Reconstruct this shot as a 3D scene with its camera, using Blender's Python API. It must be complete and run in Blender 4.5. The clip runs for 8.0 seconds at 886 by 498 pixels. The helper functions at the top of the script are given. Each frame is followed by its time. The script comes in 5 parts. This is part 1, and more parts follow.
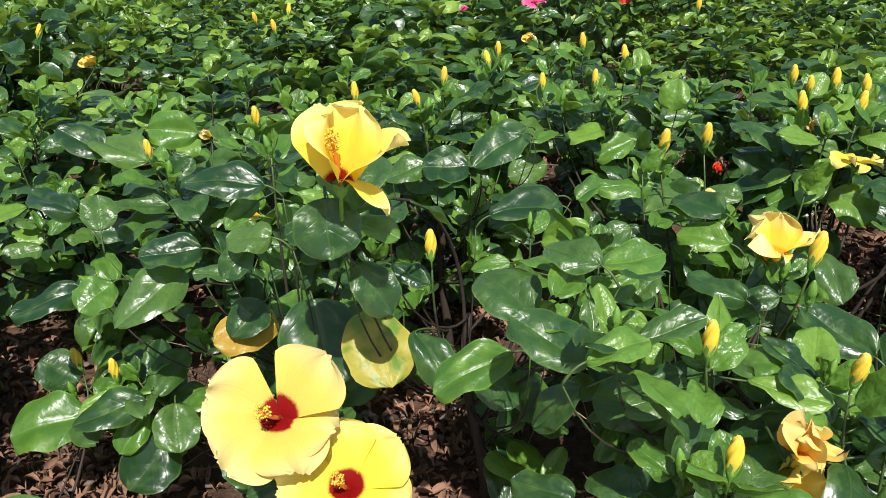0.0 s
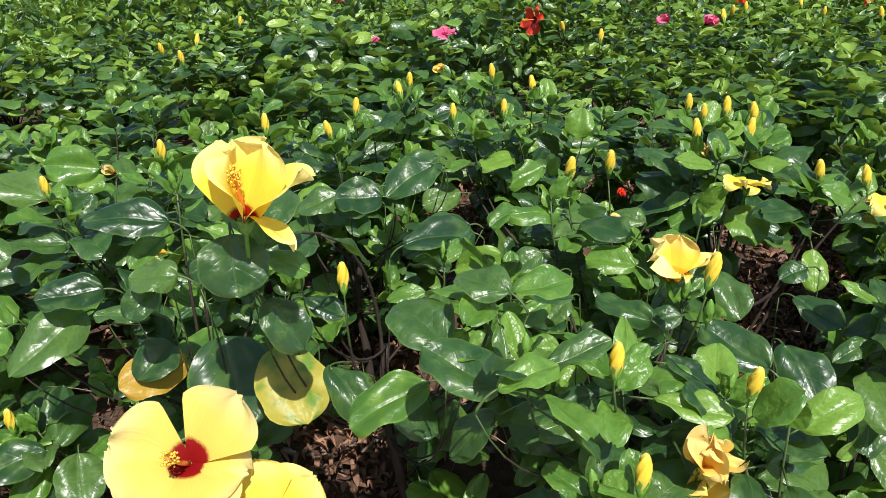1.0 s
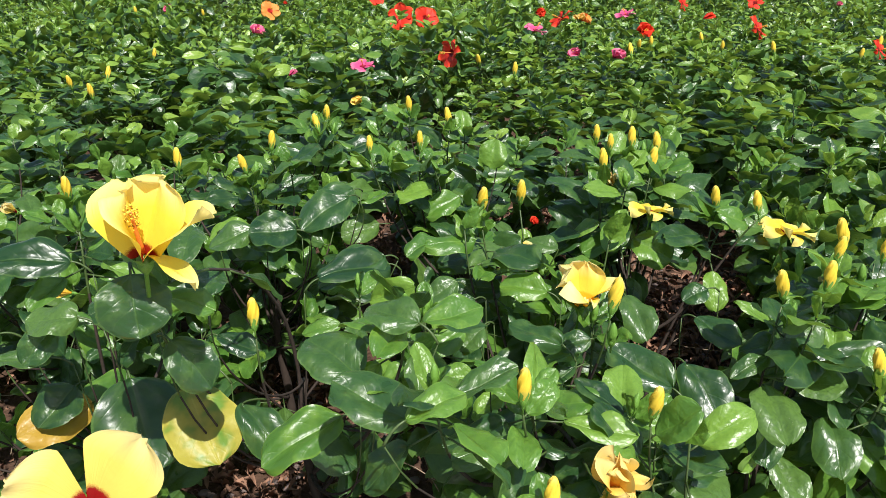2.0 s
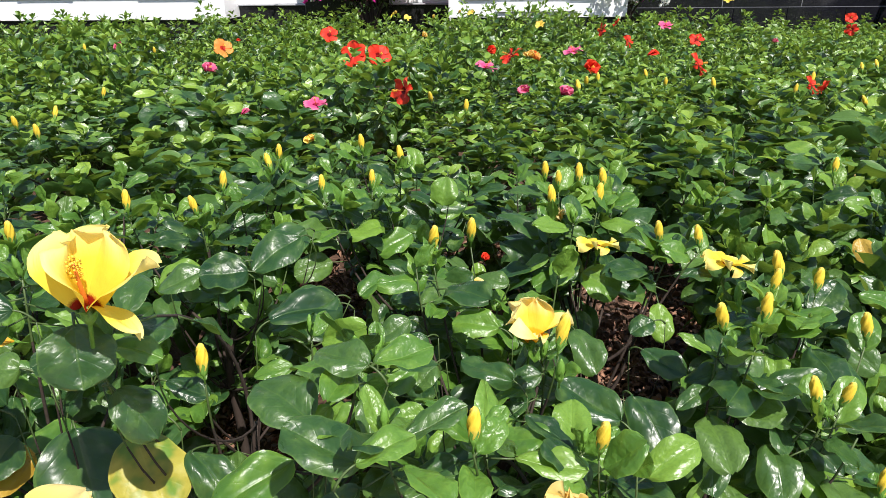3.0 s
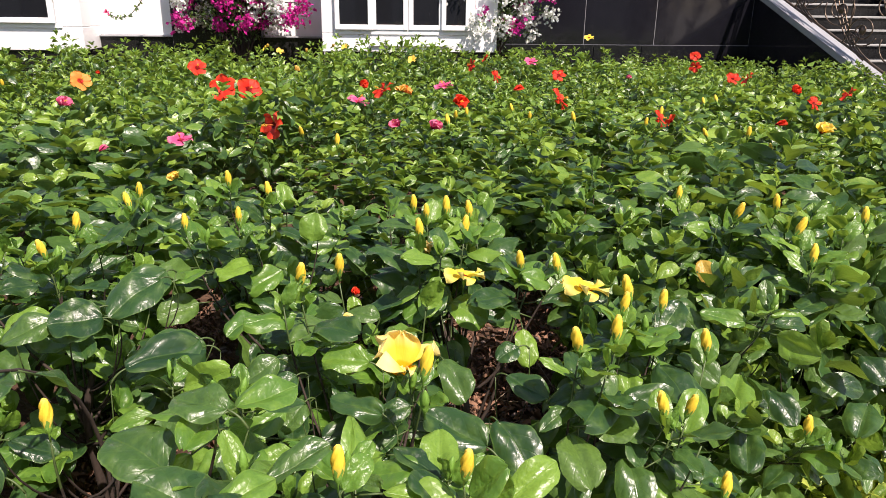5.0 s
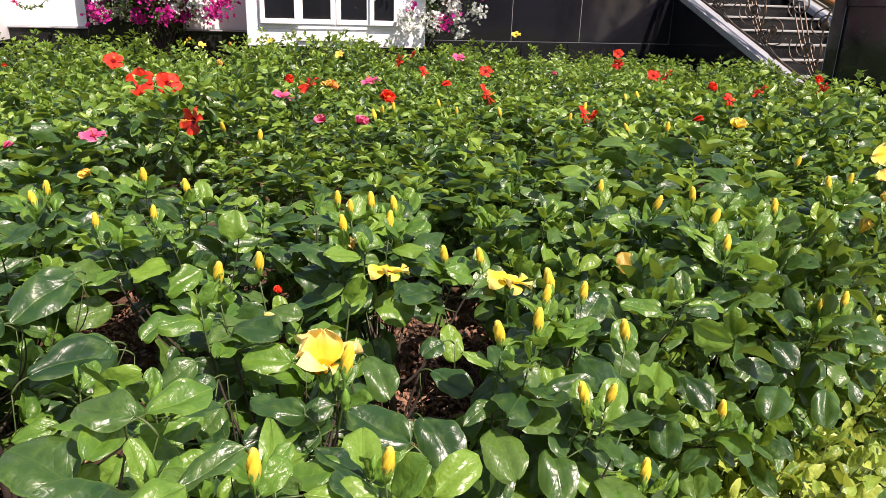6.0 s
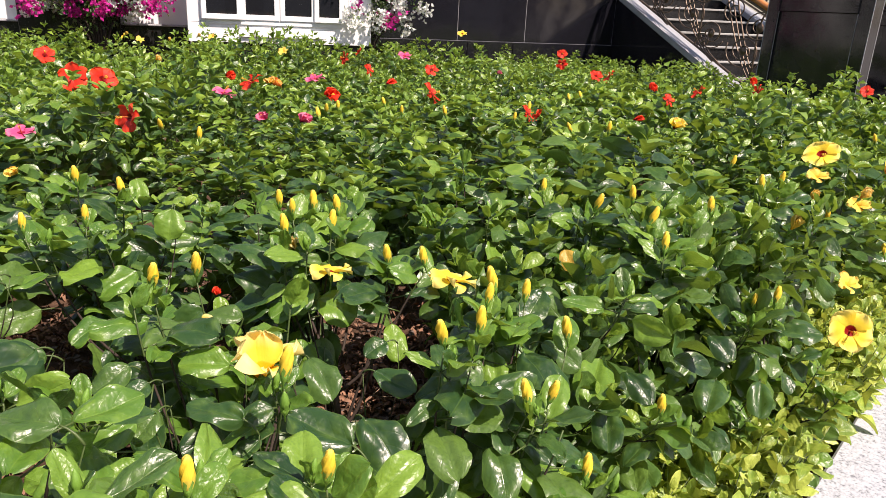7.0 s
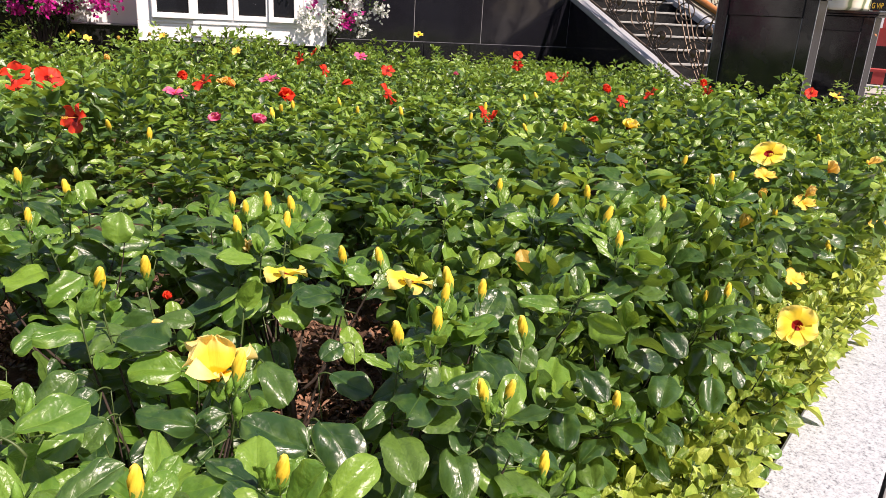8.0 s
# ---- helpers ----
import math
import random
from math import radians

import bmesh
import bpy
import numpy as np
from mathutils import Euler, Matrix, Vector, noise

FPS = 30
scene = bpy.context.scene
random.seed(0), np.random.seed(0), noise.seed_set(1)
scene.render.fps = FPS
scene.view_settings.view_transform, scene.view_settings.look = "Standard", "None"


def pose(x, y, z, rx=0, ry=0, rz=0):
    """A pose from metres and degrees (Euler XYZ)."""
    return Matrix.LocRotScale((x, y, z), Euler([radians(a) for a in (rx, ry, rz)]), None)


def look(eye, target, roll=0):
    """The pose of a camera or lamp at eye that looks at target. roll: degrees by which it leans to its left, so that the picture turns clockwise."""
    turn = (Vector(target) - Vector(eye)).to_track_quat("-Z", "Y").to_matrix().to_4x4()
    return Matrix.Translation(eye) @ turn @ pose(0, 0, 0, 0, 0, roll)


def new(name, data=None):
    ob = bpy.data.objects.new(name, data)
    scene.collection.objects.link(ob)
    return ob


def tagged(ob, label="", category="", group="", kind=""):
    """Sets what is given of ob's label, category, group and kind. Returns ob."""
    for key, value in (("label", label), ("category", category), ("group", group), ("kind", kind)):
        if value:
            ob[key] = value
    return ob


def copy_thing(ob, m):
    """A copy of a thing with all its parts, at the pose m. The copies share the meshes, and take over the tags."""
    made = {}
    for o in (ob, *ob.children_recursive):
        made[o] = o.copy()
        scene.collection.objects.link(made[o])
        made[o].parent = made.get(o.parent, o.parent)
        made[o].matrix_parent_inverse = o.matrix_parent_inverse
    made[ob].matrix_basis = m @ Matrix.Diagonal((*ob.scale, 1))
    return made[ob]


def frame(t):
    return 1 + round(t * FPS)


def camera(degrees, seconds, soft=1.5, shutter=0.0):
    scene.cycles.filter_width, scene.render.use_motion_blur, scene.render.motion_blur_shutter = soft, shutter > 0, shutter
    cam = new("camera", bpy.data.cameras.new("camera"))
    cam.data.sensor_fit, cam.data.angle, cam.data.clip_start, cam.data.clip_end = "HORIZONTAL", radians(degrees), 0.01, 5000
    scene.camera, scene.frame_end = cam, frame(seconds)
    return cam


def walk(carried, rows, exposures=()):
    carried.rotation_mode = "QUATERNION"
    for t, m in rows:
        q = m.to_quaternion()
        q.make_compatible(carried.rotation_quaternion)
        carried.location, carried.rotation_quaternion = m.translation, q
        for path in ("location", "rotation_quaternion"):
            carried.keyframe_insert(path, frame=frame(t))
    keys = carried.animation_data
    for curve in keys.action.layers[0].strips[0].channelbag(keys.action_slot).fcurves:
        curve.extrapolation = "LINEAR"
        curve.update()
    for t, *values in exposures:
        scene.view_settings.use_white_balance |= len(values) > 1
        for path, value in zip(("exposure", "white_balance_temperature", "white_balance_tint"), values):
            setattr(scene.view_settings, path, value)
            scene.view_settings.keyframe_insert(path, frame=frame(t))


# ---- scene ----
cam = camera(63.44, 8.0, soft=0.55)
# seconds, place in metres, turn in degrees
PATH = [
    (0.0, -0.0000, 0.0000, 1.0328, 62.29, 2.75, 0.20),
    (0.5, 0.0082, 0.0031, 1.0340, 63.00, 2.23, -3.18),
    (1.0, 0.0105, -0.0011, 1.0375, 64.17, 1.62, -6.15),
    (1.5, 0.0189, -0.0079, 1.0426, 65.26, 1.07, -8.95),
    (2.0, 0.0286, -0.0106, 1.0438, 66.32, 0.65, -11.84),
    (3.5, 0.0382, -0.0270, 1.0624, 69.99, 0.26, -17.07),
    (4.0, 0.0410, -0.0343, 1.0645, 70.83, -0.11, -19.56),
    (4.5, 0.0476, -0.0357, 1.0657, 71.15, -0.43, -21.96),
    (6.0, 0.0710, -0.0371, 1.0622, 71.10, -1.63, -30.04),
    (6.5, 0.0774, -0.0365, 1.0616, 70.92, -2.04, -31.96),
    (7.0, 0.0807, -0.0360, 1.0605, 71.15, -2.57, -34.08),
    (7.5, 0.0819, -0.0358, 1.0603, 71.28, -3.07, -35.97),
    (8.0, 0.0855, -0.0370, 1.0597, 71.39, -3.07, -37.38),
]
walk(cam, [(t, pose(x, y, z, rx, ry, rz)) for t, x, y, z, rx, ry, rz in PATH],
     [(0.0, 0.36, 6300, 9), (2.0, 0.44, 6300, 9), (3.5, 0.50, 6450, 14), (4.5, 0.54, 6850, 19), (6.5, 0.60, 7200, 22), (8.0, 0.55, 7300, 22)])

# ---- light ----
SUN_UP, SUN_ROUND = 55.0, 168.0      # height above the horizon; clockwise from +y
world = bpy.data.worlds.new("sky")
scene.world = world
world.use_nodes = True
sky = world.node_tree.nodes.new("ShaderNodeTexSky")
sky.sky_type, sky.sun_disc = "NISHITA", False
sky.sun_elevation, sky.sun_rotation = radians(SUN_UP), radians(SUN_ROUND)
back = world.node_tree.nodes["Background"]
world.node_tree.links.new(sky.outputs[0], back.inputs[0])
back.inputs[1].default_value = 0.11
lamp = bpy.data.lights.new("sun", "SUN")
lamp.energy, lamp.angle, lamp.color = 5.2, radians(0.6), (1.0, 0.95, 0.86)
sun = new("sun", lamp)
a, e = radians(SUN_ROUND), radians(SUN_UP)
TO_SUN = Vector((math.sin(a) * math.cos(e), math.cos(a) * math.cos(e), math.sin(e)))
sun.matrix_world = look(TO_SUN * 30, (0, 0, 0))

# ---- where buds, flowers and the nearest leaves stand ----
BUDS_0 = [
    (0.199, 0.406, 0.63), (-0.475, 0.779, 0.46), (0.197, 0.477, 0.69), (-0.538, 0.809, 0.46), (0.318, 0.472, 0.66), (-0.030, 0.624, 0.71),
    (0.323, 0.582, 0.71), (0.523, 0.585, 0.70), (0.603, 0.516, 0.63), (0.654, 0.459, 0.54), (0.639, 0.520, 0.62), (0.578, 0.588, 0.70),
    (0.621, 0.631, 0.71), (0.723, 0.581, 0.66), (0.267, 0.890, 0.71), (0.690, 0.636, 0.70), (0.664, 0.669, 0.71), (0.330, 0.909, 0.71),
    (0.855, 0.513, 0.54), (0.628, 0.790, 0.71), (0.585, 0.824, 0.71), (-0.430, 0.950, 0.71), (-0.311, 1.083, 0.71), (0.508, 1.024, 0.71),
    (-0.058, 1.146, 0.71), (0.582, 1.011, 0.71), (-0.17, 1.20, 0.71), (0.15, 1.21, 0.71), (0.24, 1.22, 0.71), (0.56, 1.12, 0.71),
]
BUDS_1 = [
    (0.64, 1.10, 0.71), (-0.02, 1.28, 0.71), (1.07, 0.71, 0.69), (0.61, 1.14, 0.71), (0.56, 1.18, 0.71), (1.12, 0.79, 0.71),
    (0.07, 1.40, 0.71), (0.33, 1.38, 0.71), (1.10, 0.91, 0.71), (1.28, 0.65, 0.56), (0.09, 1.47, 0.71), (1.09, 1.05, 0.71),
    (1.37, 0.66, 0.55), (0.27, 1.51, 0.71), (1.22, 0.92, 0.71), (1.33, 0.81, 0.70), (1.43, 0.79, 0.68), (1.63, 0.89, 0.70),
    (-0.44, 1.83, 0.71), (1.72, 0.90, 0.70), (0.61, 1.85, 0.71), (1.72, 1.04, 0.71), (-0.52, 1.97, 0.71), (0.56, 2.03, 0.71),
    (1.67, 1.34, 0.71), (-0.46, 2.09, 0.71), (-1.10, 1.94, 0.71), (2.16, 0.81, 0.47), (1.69, 1.59, 0.71), (1.06, 2.09, 0.71),
]
BUDS_2 = [
    (1.81, 1.55, 0.71), (-0.39, 2.42, 0.71), (1.65, 1.83, 0.71), (1.13, 2.19, 0.71), (1.36, 2.08, 0.71), (1.49, 2.00, 0.71),
    (1.20, 2.24, 0.71), (1.41, 2.28, 0.71), (2.53, 1.02, 0.62), (1.87, 2.01, 0.71), (2.68, 1.14, 0.69), (2.26, 2.20, 0.71),
    (2.38, 2.25, 0.71), (1.64, 0.92, 0.62), (2.51, 1.07, 0.52), (2.19, 1.00, 0.52), (3.38, 1.23, 0.52), (3.14, 1.14, 0.56), (-0.36, 3.74, 0.71), (-0.71, 4.00, 0.71), (1.30, 5.65, 0.71), (1.32, 5.84, 0.71),
    (1.24, 6.01, 0.71), (1.32, 6.29, 0.71),
]
RED = [
    (0.52, 4.17, 0.73), (0.51, 3.15, 0.73), (0.59, 3.05, 0.73), (0.50, 2.10, 0.73), (1.10, 3.14, 0.73), (1.12, 2.86, 0.73),
    (1.23, 2.39, 0.73), (2.12, 4.01, 0.73), (2.43, 4.41, 0.73), (1.89, 3.30, 0.73), (1.65, 2.70, 0.73), (2.24, 3.24, 0.73),
    (1.66, 2.36, 0.73), (4.23, 4.36, 0.73), (3.44, 3.51, 0.73), (3.01, 2.79, 0.73), (3.09, 2.76, 0.73), (2.93, 2.35, 0.72),
    (3.07, 2.16, 0.72), (3.95, 2.47, 0.72), (3.49, 2.12, 0.72), (1.74, 1.80, 0.72), (2.63, 1.99, 0.72), (2.01, 1.63, 0.72),
    (4.38, 4.52, 0.72), (1.74, 1.87, 0.72), (4.19, 1.93, 0.72),
]
PINK = [
    (0.91, 2.59, 0.72), (1.46, 2.99, 0.72), (2.66, 4.21, 0.72), (2.57, 3.07, 0.72), (-0.10, 2.85, 0.72), (0.22, 1.98, 0.72),
    (0.02, 1.90, 0.72), (0.86, 2.02, 0.72), (0.93, 1.94, 0.72), (-0.52, 3.88, 0.72),
]
ORANGE = [
    (-0.05, 3.71, 0.72), (0.04, 4.09, 0.72), (1.21, 2.89, 0.72),
]
YELLOW = [
    (2.17, 1.58, 0.70), (1.98, 0.95, 0.68), (1.83, 0.87, 0.65), (2.16, 0.91, 0.59),
    (1.61, 0.79, 0.63), (1.80, 0.73, 0.48), (4.45, 1.91, 0.70), (5.07, 6.92, 0.76),
    (2.83, 0.94, 0.41),
]
TURNED = [
    (-0.104, 0.636, 0.628, -153, -43, 12, 0.085, 0.070),
    (-0.221, 0.710, 0.576, 118, -8, -46, 0.076, 0.052),
]
LEAVES_A = [
    (-0.212, 0.719, 0.743, 90, 10, -27, 0.087, 0.048),
    (-0.529, 1.018, 0.686, 76, 22, -22, 0.079, 0.060),
    (-0.454, 0.990, 0.679, 67, 24, -19, 0.106, 0.062),
    (-0.393, 1.045, 0.701, 104, 14, -60, 0.073, 0.058),
    (-0.515, 0.874, 0.653, 69, 24, -17, 0.084, 0.050),
    (-0.458, 0.818, 0.651, 13, 56, 12, 0.048, 0.044),
    (-0.303, 0.738, 0.659, 112, 1, -27, 0.068, 0.050),
    (-0.331, 0.741, 0.629, 139, -10, -24, 0.096, 0.062),
    (-0.431, 0.762, 0.605, 146, -12, -23, 0.051, 0.051),
    (-0.472, 0.756, 0.599, 120, 2, -26, 0.080, 0.048),
    (-0.106, 0.521, 0.809, -171, -53, -2, 0.049, 0.054),
    (-0.167, 0.678, 0.620, -159, -45, 4, 0.102, 0.092),
]
LEAVES_B = [
    (-0.091, 0.542, 0.736, -130, -40, 29, 0.051, 0.039),
    (-0.091, 0.552, 0.775, -108, -12, 24, 0.043, 0.026),
    (-0.185, 0.624, 0.726, 88, 9, -25, 0.046, 0.042),
    (-0.213, 0.639, 0.710, 137, -31, -44, 0.041, 0.031),
    (-0.237, 0.674, 0.659, 97, 2, -10, 0.053, 0.033),
    (-0.230, 0.700, 0.606, 143, -14, -20, 0.051, 0.050),
    (0.044, 0.556, 0.627, 112, -9, -20, 0.083, 0.045),
    (-0.051, 0.616, 0.612, -146, -19, 11, 0.073, 0.039),
    (0.062, 0.557, 0.670, 40, 18, -17, 0.070, 0.059),
    (0.092, 0.450, 0.693, 52, 11, -20, 0.070, 0.049),
    (0.116, 0.530, 0.734, 51, 12, -22, 0.054, 0.040),
]
LEAVES_C = [
    (0.088, 0.422, 0.715, -73, 12, 19, 0.052, 0.030),
]
LEAVES_D = [
    (0.079, 0.403, 0.597, 62, 6, -17, 0.053, 0.035),
    (0.091, 0.969, 0.701, 118, -16, -24, 0.083, 0.062),
    (0.014, 0.933, 0.671, 93, -1, -28, 0.064, 0.064),
    (-0.046, 0.945, 0.673, 105, -6, -28, 0.061, 0.046),
    (0.361, 1.149, 0.721, 144, -60, -15, 0.050, 0.048),
]
LEAVES_E = [
    (-0.066, 0.608, 0.741, 1, 27, 2, 0.043, 0.038),
    (0.122, 0.823, 0.668, 105, -10, -25, 0.092, 0.059),
    (-0.556, 0.820, 0.413, 84, 36, -34, 0.059, 0.061),
    (-0.418, 0.730, 0.447, 114, 3, -23, 0.090, 0.055),
    (-0.524, 0.766, 0.395, 113, 5, -22, 0.097, 0.085),
    (-0.412, 0.745, 0.442, -29, 29, 37, 0.076, 0.044),
    (-0.432, 0.781, 0.428, -6, 41, 24, 0.070, 0.040),
    (-0.378, 0.727, 0.441, -165, -41, -8, 0.064, 0.058),
    (-0.406, 0.743, 0.375, 149, -22, -35, 0.082, 0.077),
    (-0.428, 0.748, 0.413, 152, -25, -36, 0.062, 0.040),
]
LEAVES_G = [
    (-0.085, 1.005, 0.650, -123, -18, 21, 0.064, 0.052),
    (0.010, 0.947, 0.680, 106, -17, -54, 0.068, 0.053),
    (0.101, 1.009, 0.696, 127, -18, -22, 0.098, 0.061),
    (0.038, 0.786, 0.664, -76, 7, 26, 0.095, 0.054),
]
LEAVES_H = [
    (0.33, 0.785, 0.612, 62, 6, -27, 0.064, 0.044),
    (0.302, 0.656, 0.612, 44, 13, -23, 0.071, 0.038),
    (0.339, 0.66, 0.612, 85, -9, -31, 0.039, 0.029),
    (0.386, 0.555, 0.608, 37, 11, -22, 0.078, 0.05),
    (0.425, 0.75, 0.612, -176, -19, 9, 0.065, 0.044),
    (0.518, 0.924, 0.612, -131, -16, 43, 0.065, 0.062),
    (0.419, 0.586, 0.612, -172, -21, 15, 0.072, 0.052),
    (0.497, 0.554, 0.593, 166, -10, 4, 0.073, 0.05),
    (0.484, 0.678, 0.612, -151, -15, 23, 0.061, 0.037),
    (0.553, 0.61, 0.61, 78, -7, -16, 0.047, 0.032),
    (0.302, 1.176, 0.612, 105, -16, -31, 0.071, 0.048),
    (0.443, 1.087, 0.612, -138, -12, 20, 0.08, 0.053),
]
LEAVES_I = [
    (0.538, 0.745, 0.612, 93, -16, -23, 0.036, 0.033),
    (0.232, 0.786, 0.612, 114, -16, -22, 0.036, 0.029),
    (0.221, 0.841, 0.612, 105, -14, -29, 0.051, 0.038),
    (0.224, 0.996, 0.612, 120, -5, -7, 0.06, 0.041),
    (0.226, 0.718, 0.612, 122, -19, -19, 0.042, 0.031),
    (0.393, 0.918, 0.612, 54, 7, -21, 0.054, 0.036),
    (0.887, 0.938, 0.612, 169, -14, 8, 0.099, 0.07),
    (0.739, 0.644, 0.606, -157, -10, 23, 0.062, 0.041),
    (0.836, 0.62, 0.566, 125, -11, -1, 0.085, 0.058),
    (0.892, 0.611, 0.532, 180, -19, 21, 0.059, 0.039),
    (0.668, 0.565, 0.553, -126, 5, 32, 0.048, 0.032),
    (0.816, 0.577, 0.513, 139, -30, 5, 0.076, 0.046),
]
LEAVES_J = [
    (0.618, 0.547, 0.548, -160, -12, 22, 0.058, 0.037),
    (0.609, 0.53, 0.525, -171, -16, 19, 0.067, 0.05),
    (0.57, 0.536, 0.55, 158, -15, 5, 0.066, 0.046),
    (1.117, 0.6, 0.462, 118, -11, -1, 0.077, 0.054),
    (1.242, 0.587, 0.428, 127, -35, 5, 0.075, 0.044),
    (1.288, 0.634, 0.454, 96, -24, -10, 0.064, 0.044),
    (0.981, 0.674, 0.584, -169, -15, 26, 0.051, 0.037),
    (1.181, 0.666, 0.504, 177, -18, 24, 0.058, 0.044),
    (1.416, 0.751, 0.531, 90, -36, -19, 0.083, 0.049),
    (1.072, 0.619, 0.489, 92, -25, -15, 0.063, 0.039),
    (0.809, 0.688, 0.612, 83, -19, -23, 0.039, 0.026),
    (0.651, 0.647, 0.612, 148, -28, 4, 0.052, 0.036),
]
LEAVES_K = [
    (0.671, 0.672, 0.612, -156, -8, 16, 0.048, 0.032),
    (-0.085, 0.696, 0.612, 62, 17, -20, 0.065, 0.04),
    (-0.085, 0.765, 0.612, -119, -18, 21, 0.055, 0.03),
    (0.0, 1.076, 0.612, 92, 0, -49, 0.063, 0.056),
    (-0.059, 1.108, 0.612, 100, -4, -38, 0.067, 0.046),
    (0.117, 1.223, 0.612, 104, -16, -41, 0.112, 0.055),
    (0.137, 0.921, 0.612, 83, 0, -22, 0.089, 0.06),
]
# fresher, brighter leaves
LEAVES_FRESH = [
    (0.318, 0.53, 0.606, -25, 15, 1, 0.059, 0.041),
    (0.2, 0.713, 0.612, 105, -11, -24, 0.073, 0.041),
    (0.233, 0.56, 0.612, 48, 12, -21, 0.051, 0.027),
    (0.301, 0.544, 0.611, 70, 0, -30, 0.051, 0.038),
    (0.318, 0.52, 0.602, -115, -1, 26, 0.043, 0.029),
    (0.188, 0.617, 0.612, 89, -5, -34, 0.043, 0.034),
    (0.995, 0.707, 0.604, -6, 23, -21, 0.079, 0.044),
    (0.982, 0.7, 0.602, -125, 3, 12, 0.059, 0.04),
    (0.875, 0.653, 0.591, 0, 20, -22, 0.046, 0.027),
]
HERO = LEAVES_A + LEAVES_B + LEAVES_C + LEAVES_D + LEAVES_E + LEAVES_G + LEAVES_H + LEAVES_I + LEAVES_J + LEAVES_K + LEAVES_FRESH

# ---- materials ----
def material(name):
    m = bpy.data.materials.new(name)
    m.use_nodes = True
    return m, m.node_tree, m.node_tree.nodes["Principled BSDF"]


def node(tree, kind, **sockets):
    n = tree.nodes.new(kind)
    for key, value in sockets.items():
        n.inputs[key.replace("_", " ")].default_value = value
    return n


def calc(tree, op, a, b=None, c=None):
    n = tree.nodes.new("ShaderNodeMath")
    n.operation = op
    for i, v in enumerate((a, b, c)):
        if v is None:
            continue
        if isinstance(v, (int, float)):
            n.inputs[i].default_value = v
        else:
            tree.links.new(v, n.inputs[i])
    return n.outputs[0]


def ramp(tree, fac, stops):
    n = tree.nodes.new("ShaderNodeValToRGB")
    el = n.color_ramp.elements
    while len(el) < len(stops):
        el.new(0.5)
    for i, (p, c) in enumerate(stops):
        el[i].position, el[i].color = p, (*c, 1)
    tree.links.new(fac, n.inputs[0])
    return n.outputs[0]


def mix(tree, fac, a, b, how="MIX"):
    n = tree.nodes.new("ShaderNodeMix")
    n.data_type, n.blend_type = "RGBA", how
    for i, v in ((0, fac), (6, a), (7, b)):
        if isinstance(v, (int, float)):
            n.inputs[i].default_value = v
        elif isinstance(v, tuple):
            n.inputs[i].default_value = (*v, 1)
        else:
            tree.links.new(v, n.inputs[i])
    return n.outputs[2]


def noise_of(tree, scale, detail=3.0, where="Object"):
    co = tree.nodes.new("ShaderNodeTexCoord")
    n = node(tree, "ShaderNodeTexNoise", Scale=scale, Detail=detail)
    tree.links.new(co.outputs[where], n.inputs["Vector"])
    return n.outputs["Fac"]


def bump(tree, bsdf, height, strength, distance):
    n = node(tree, "ShaderNodeBump", Strength=strength, Distance=distance)
    tree.links.new(height, n.inputs["Height"])
    tree.links.new(n.outputs[0], bsdf.inputs["Normal"])
    return n.outputs[0]


def chance(tree):
    """One random number for each loose object or joined piece."""
    o = tree.nodes.new("ShaderNodeObjectInfo").outputs["Random"]
    g = tree.nodes.new("ShaderNodeNewGeometry").outputs["Random Per Island"]
    return calc(tree, "FRACT", calc(tree, "ADD", o, g))


def see_through(tree, bsdf, colour, share, normal=None):
    """Light that comes through a thin leaf or petal."""
    tr = tree.nodes.new("ShaderNodeBsdfTranslucent")
    if isinstance(colour, tuple):
        tr.inputs[0].default_value = (*colour, 1)
    else:
        tree.links.new(colour, tr.inputs[0])
    mx = tree.nodes.new("ShaderNodeMixShader")
    mx.inputs[0].default_value = share
    tree.links.new(bsdf.outputs[0], mx.inputs[1])
    tree.links.new(tr.outputs[0], mx.inputs[2])
    tree.links.new(mx.outputs[0], tree.nodes["Material Output"].inputs[0])


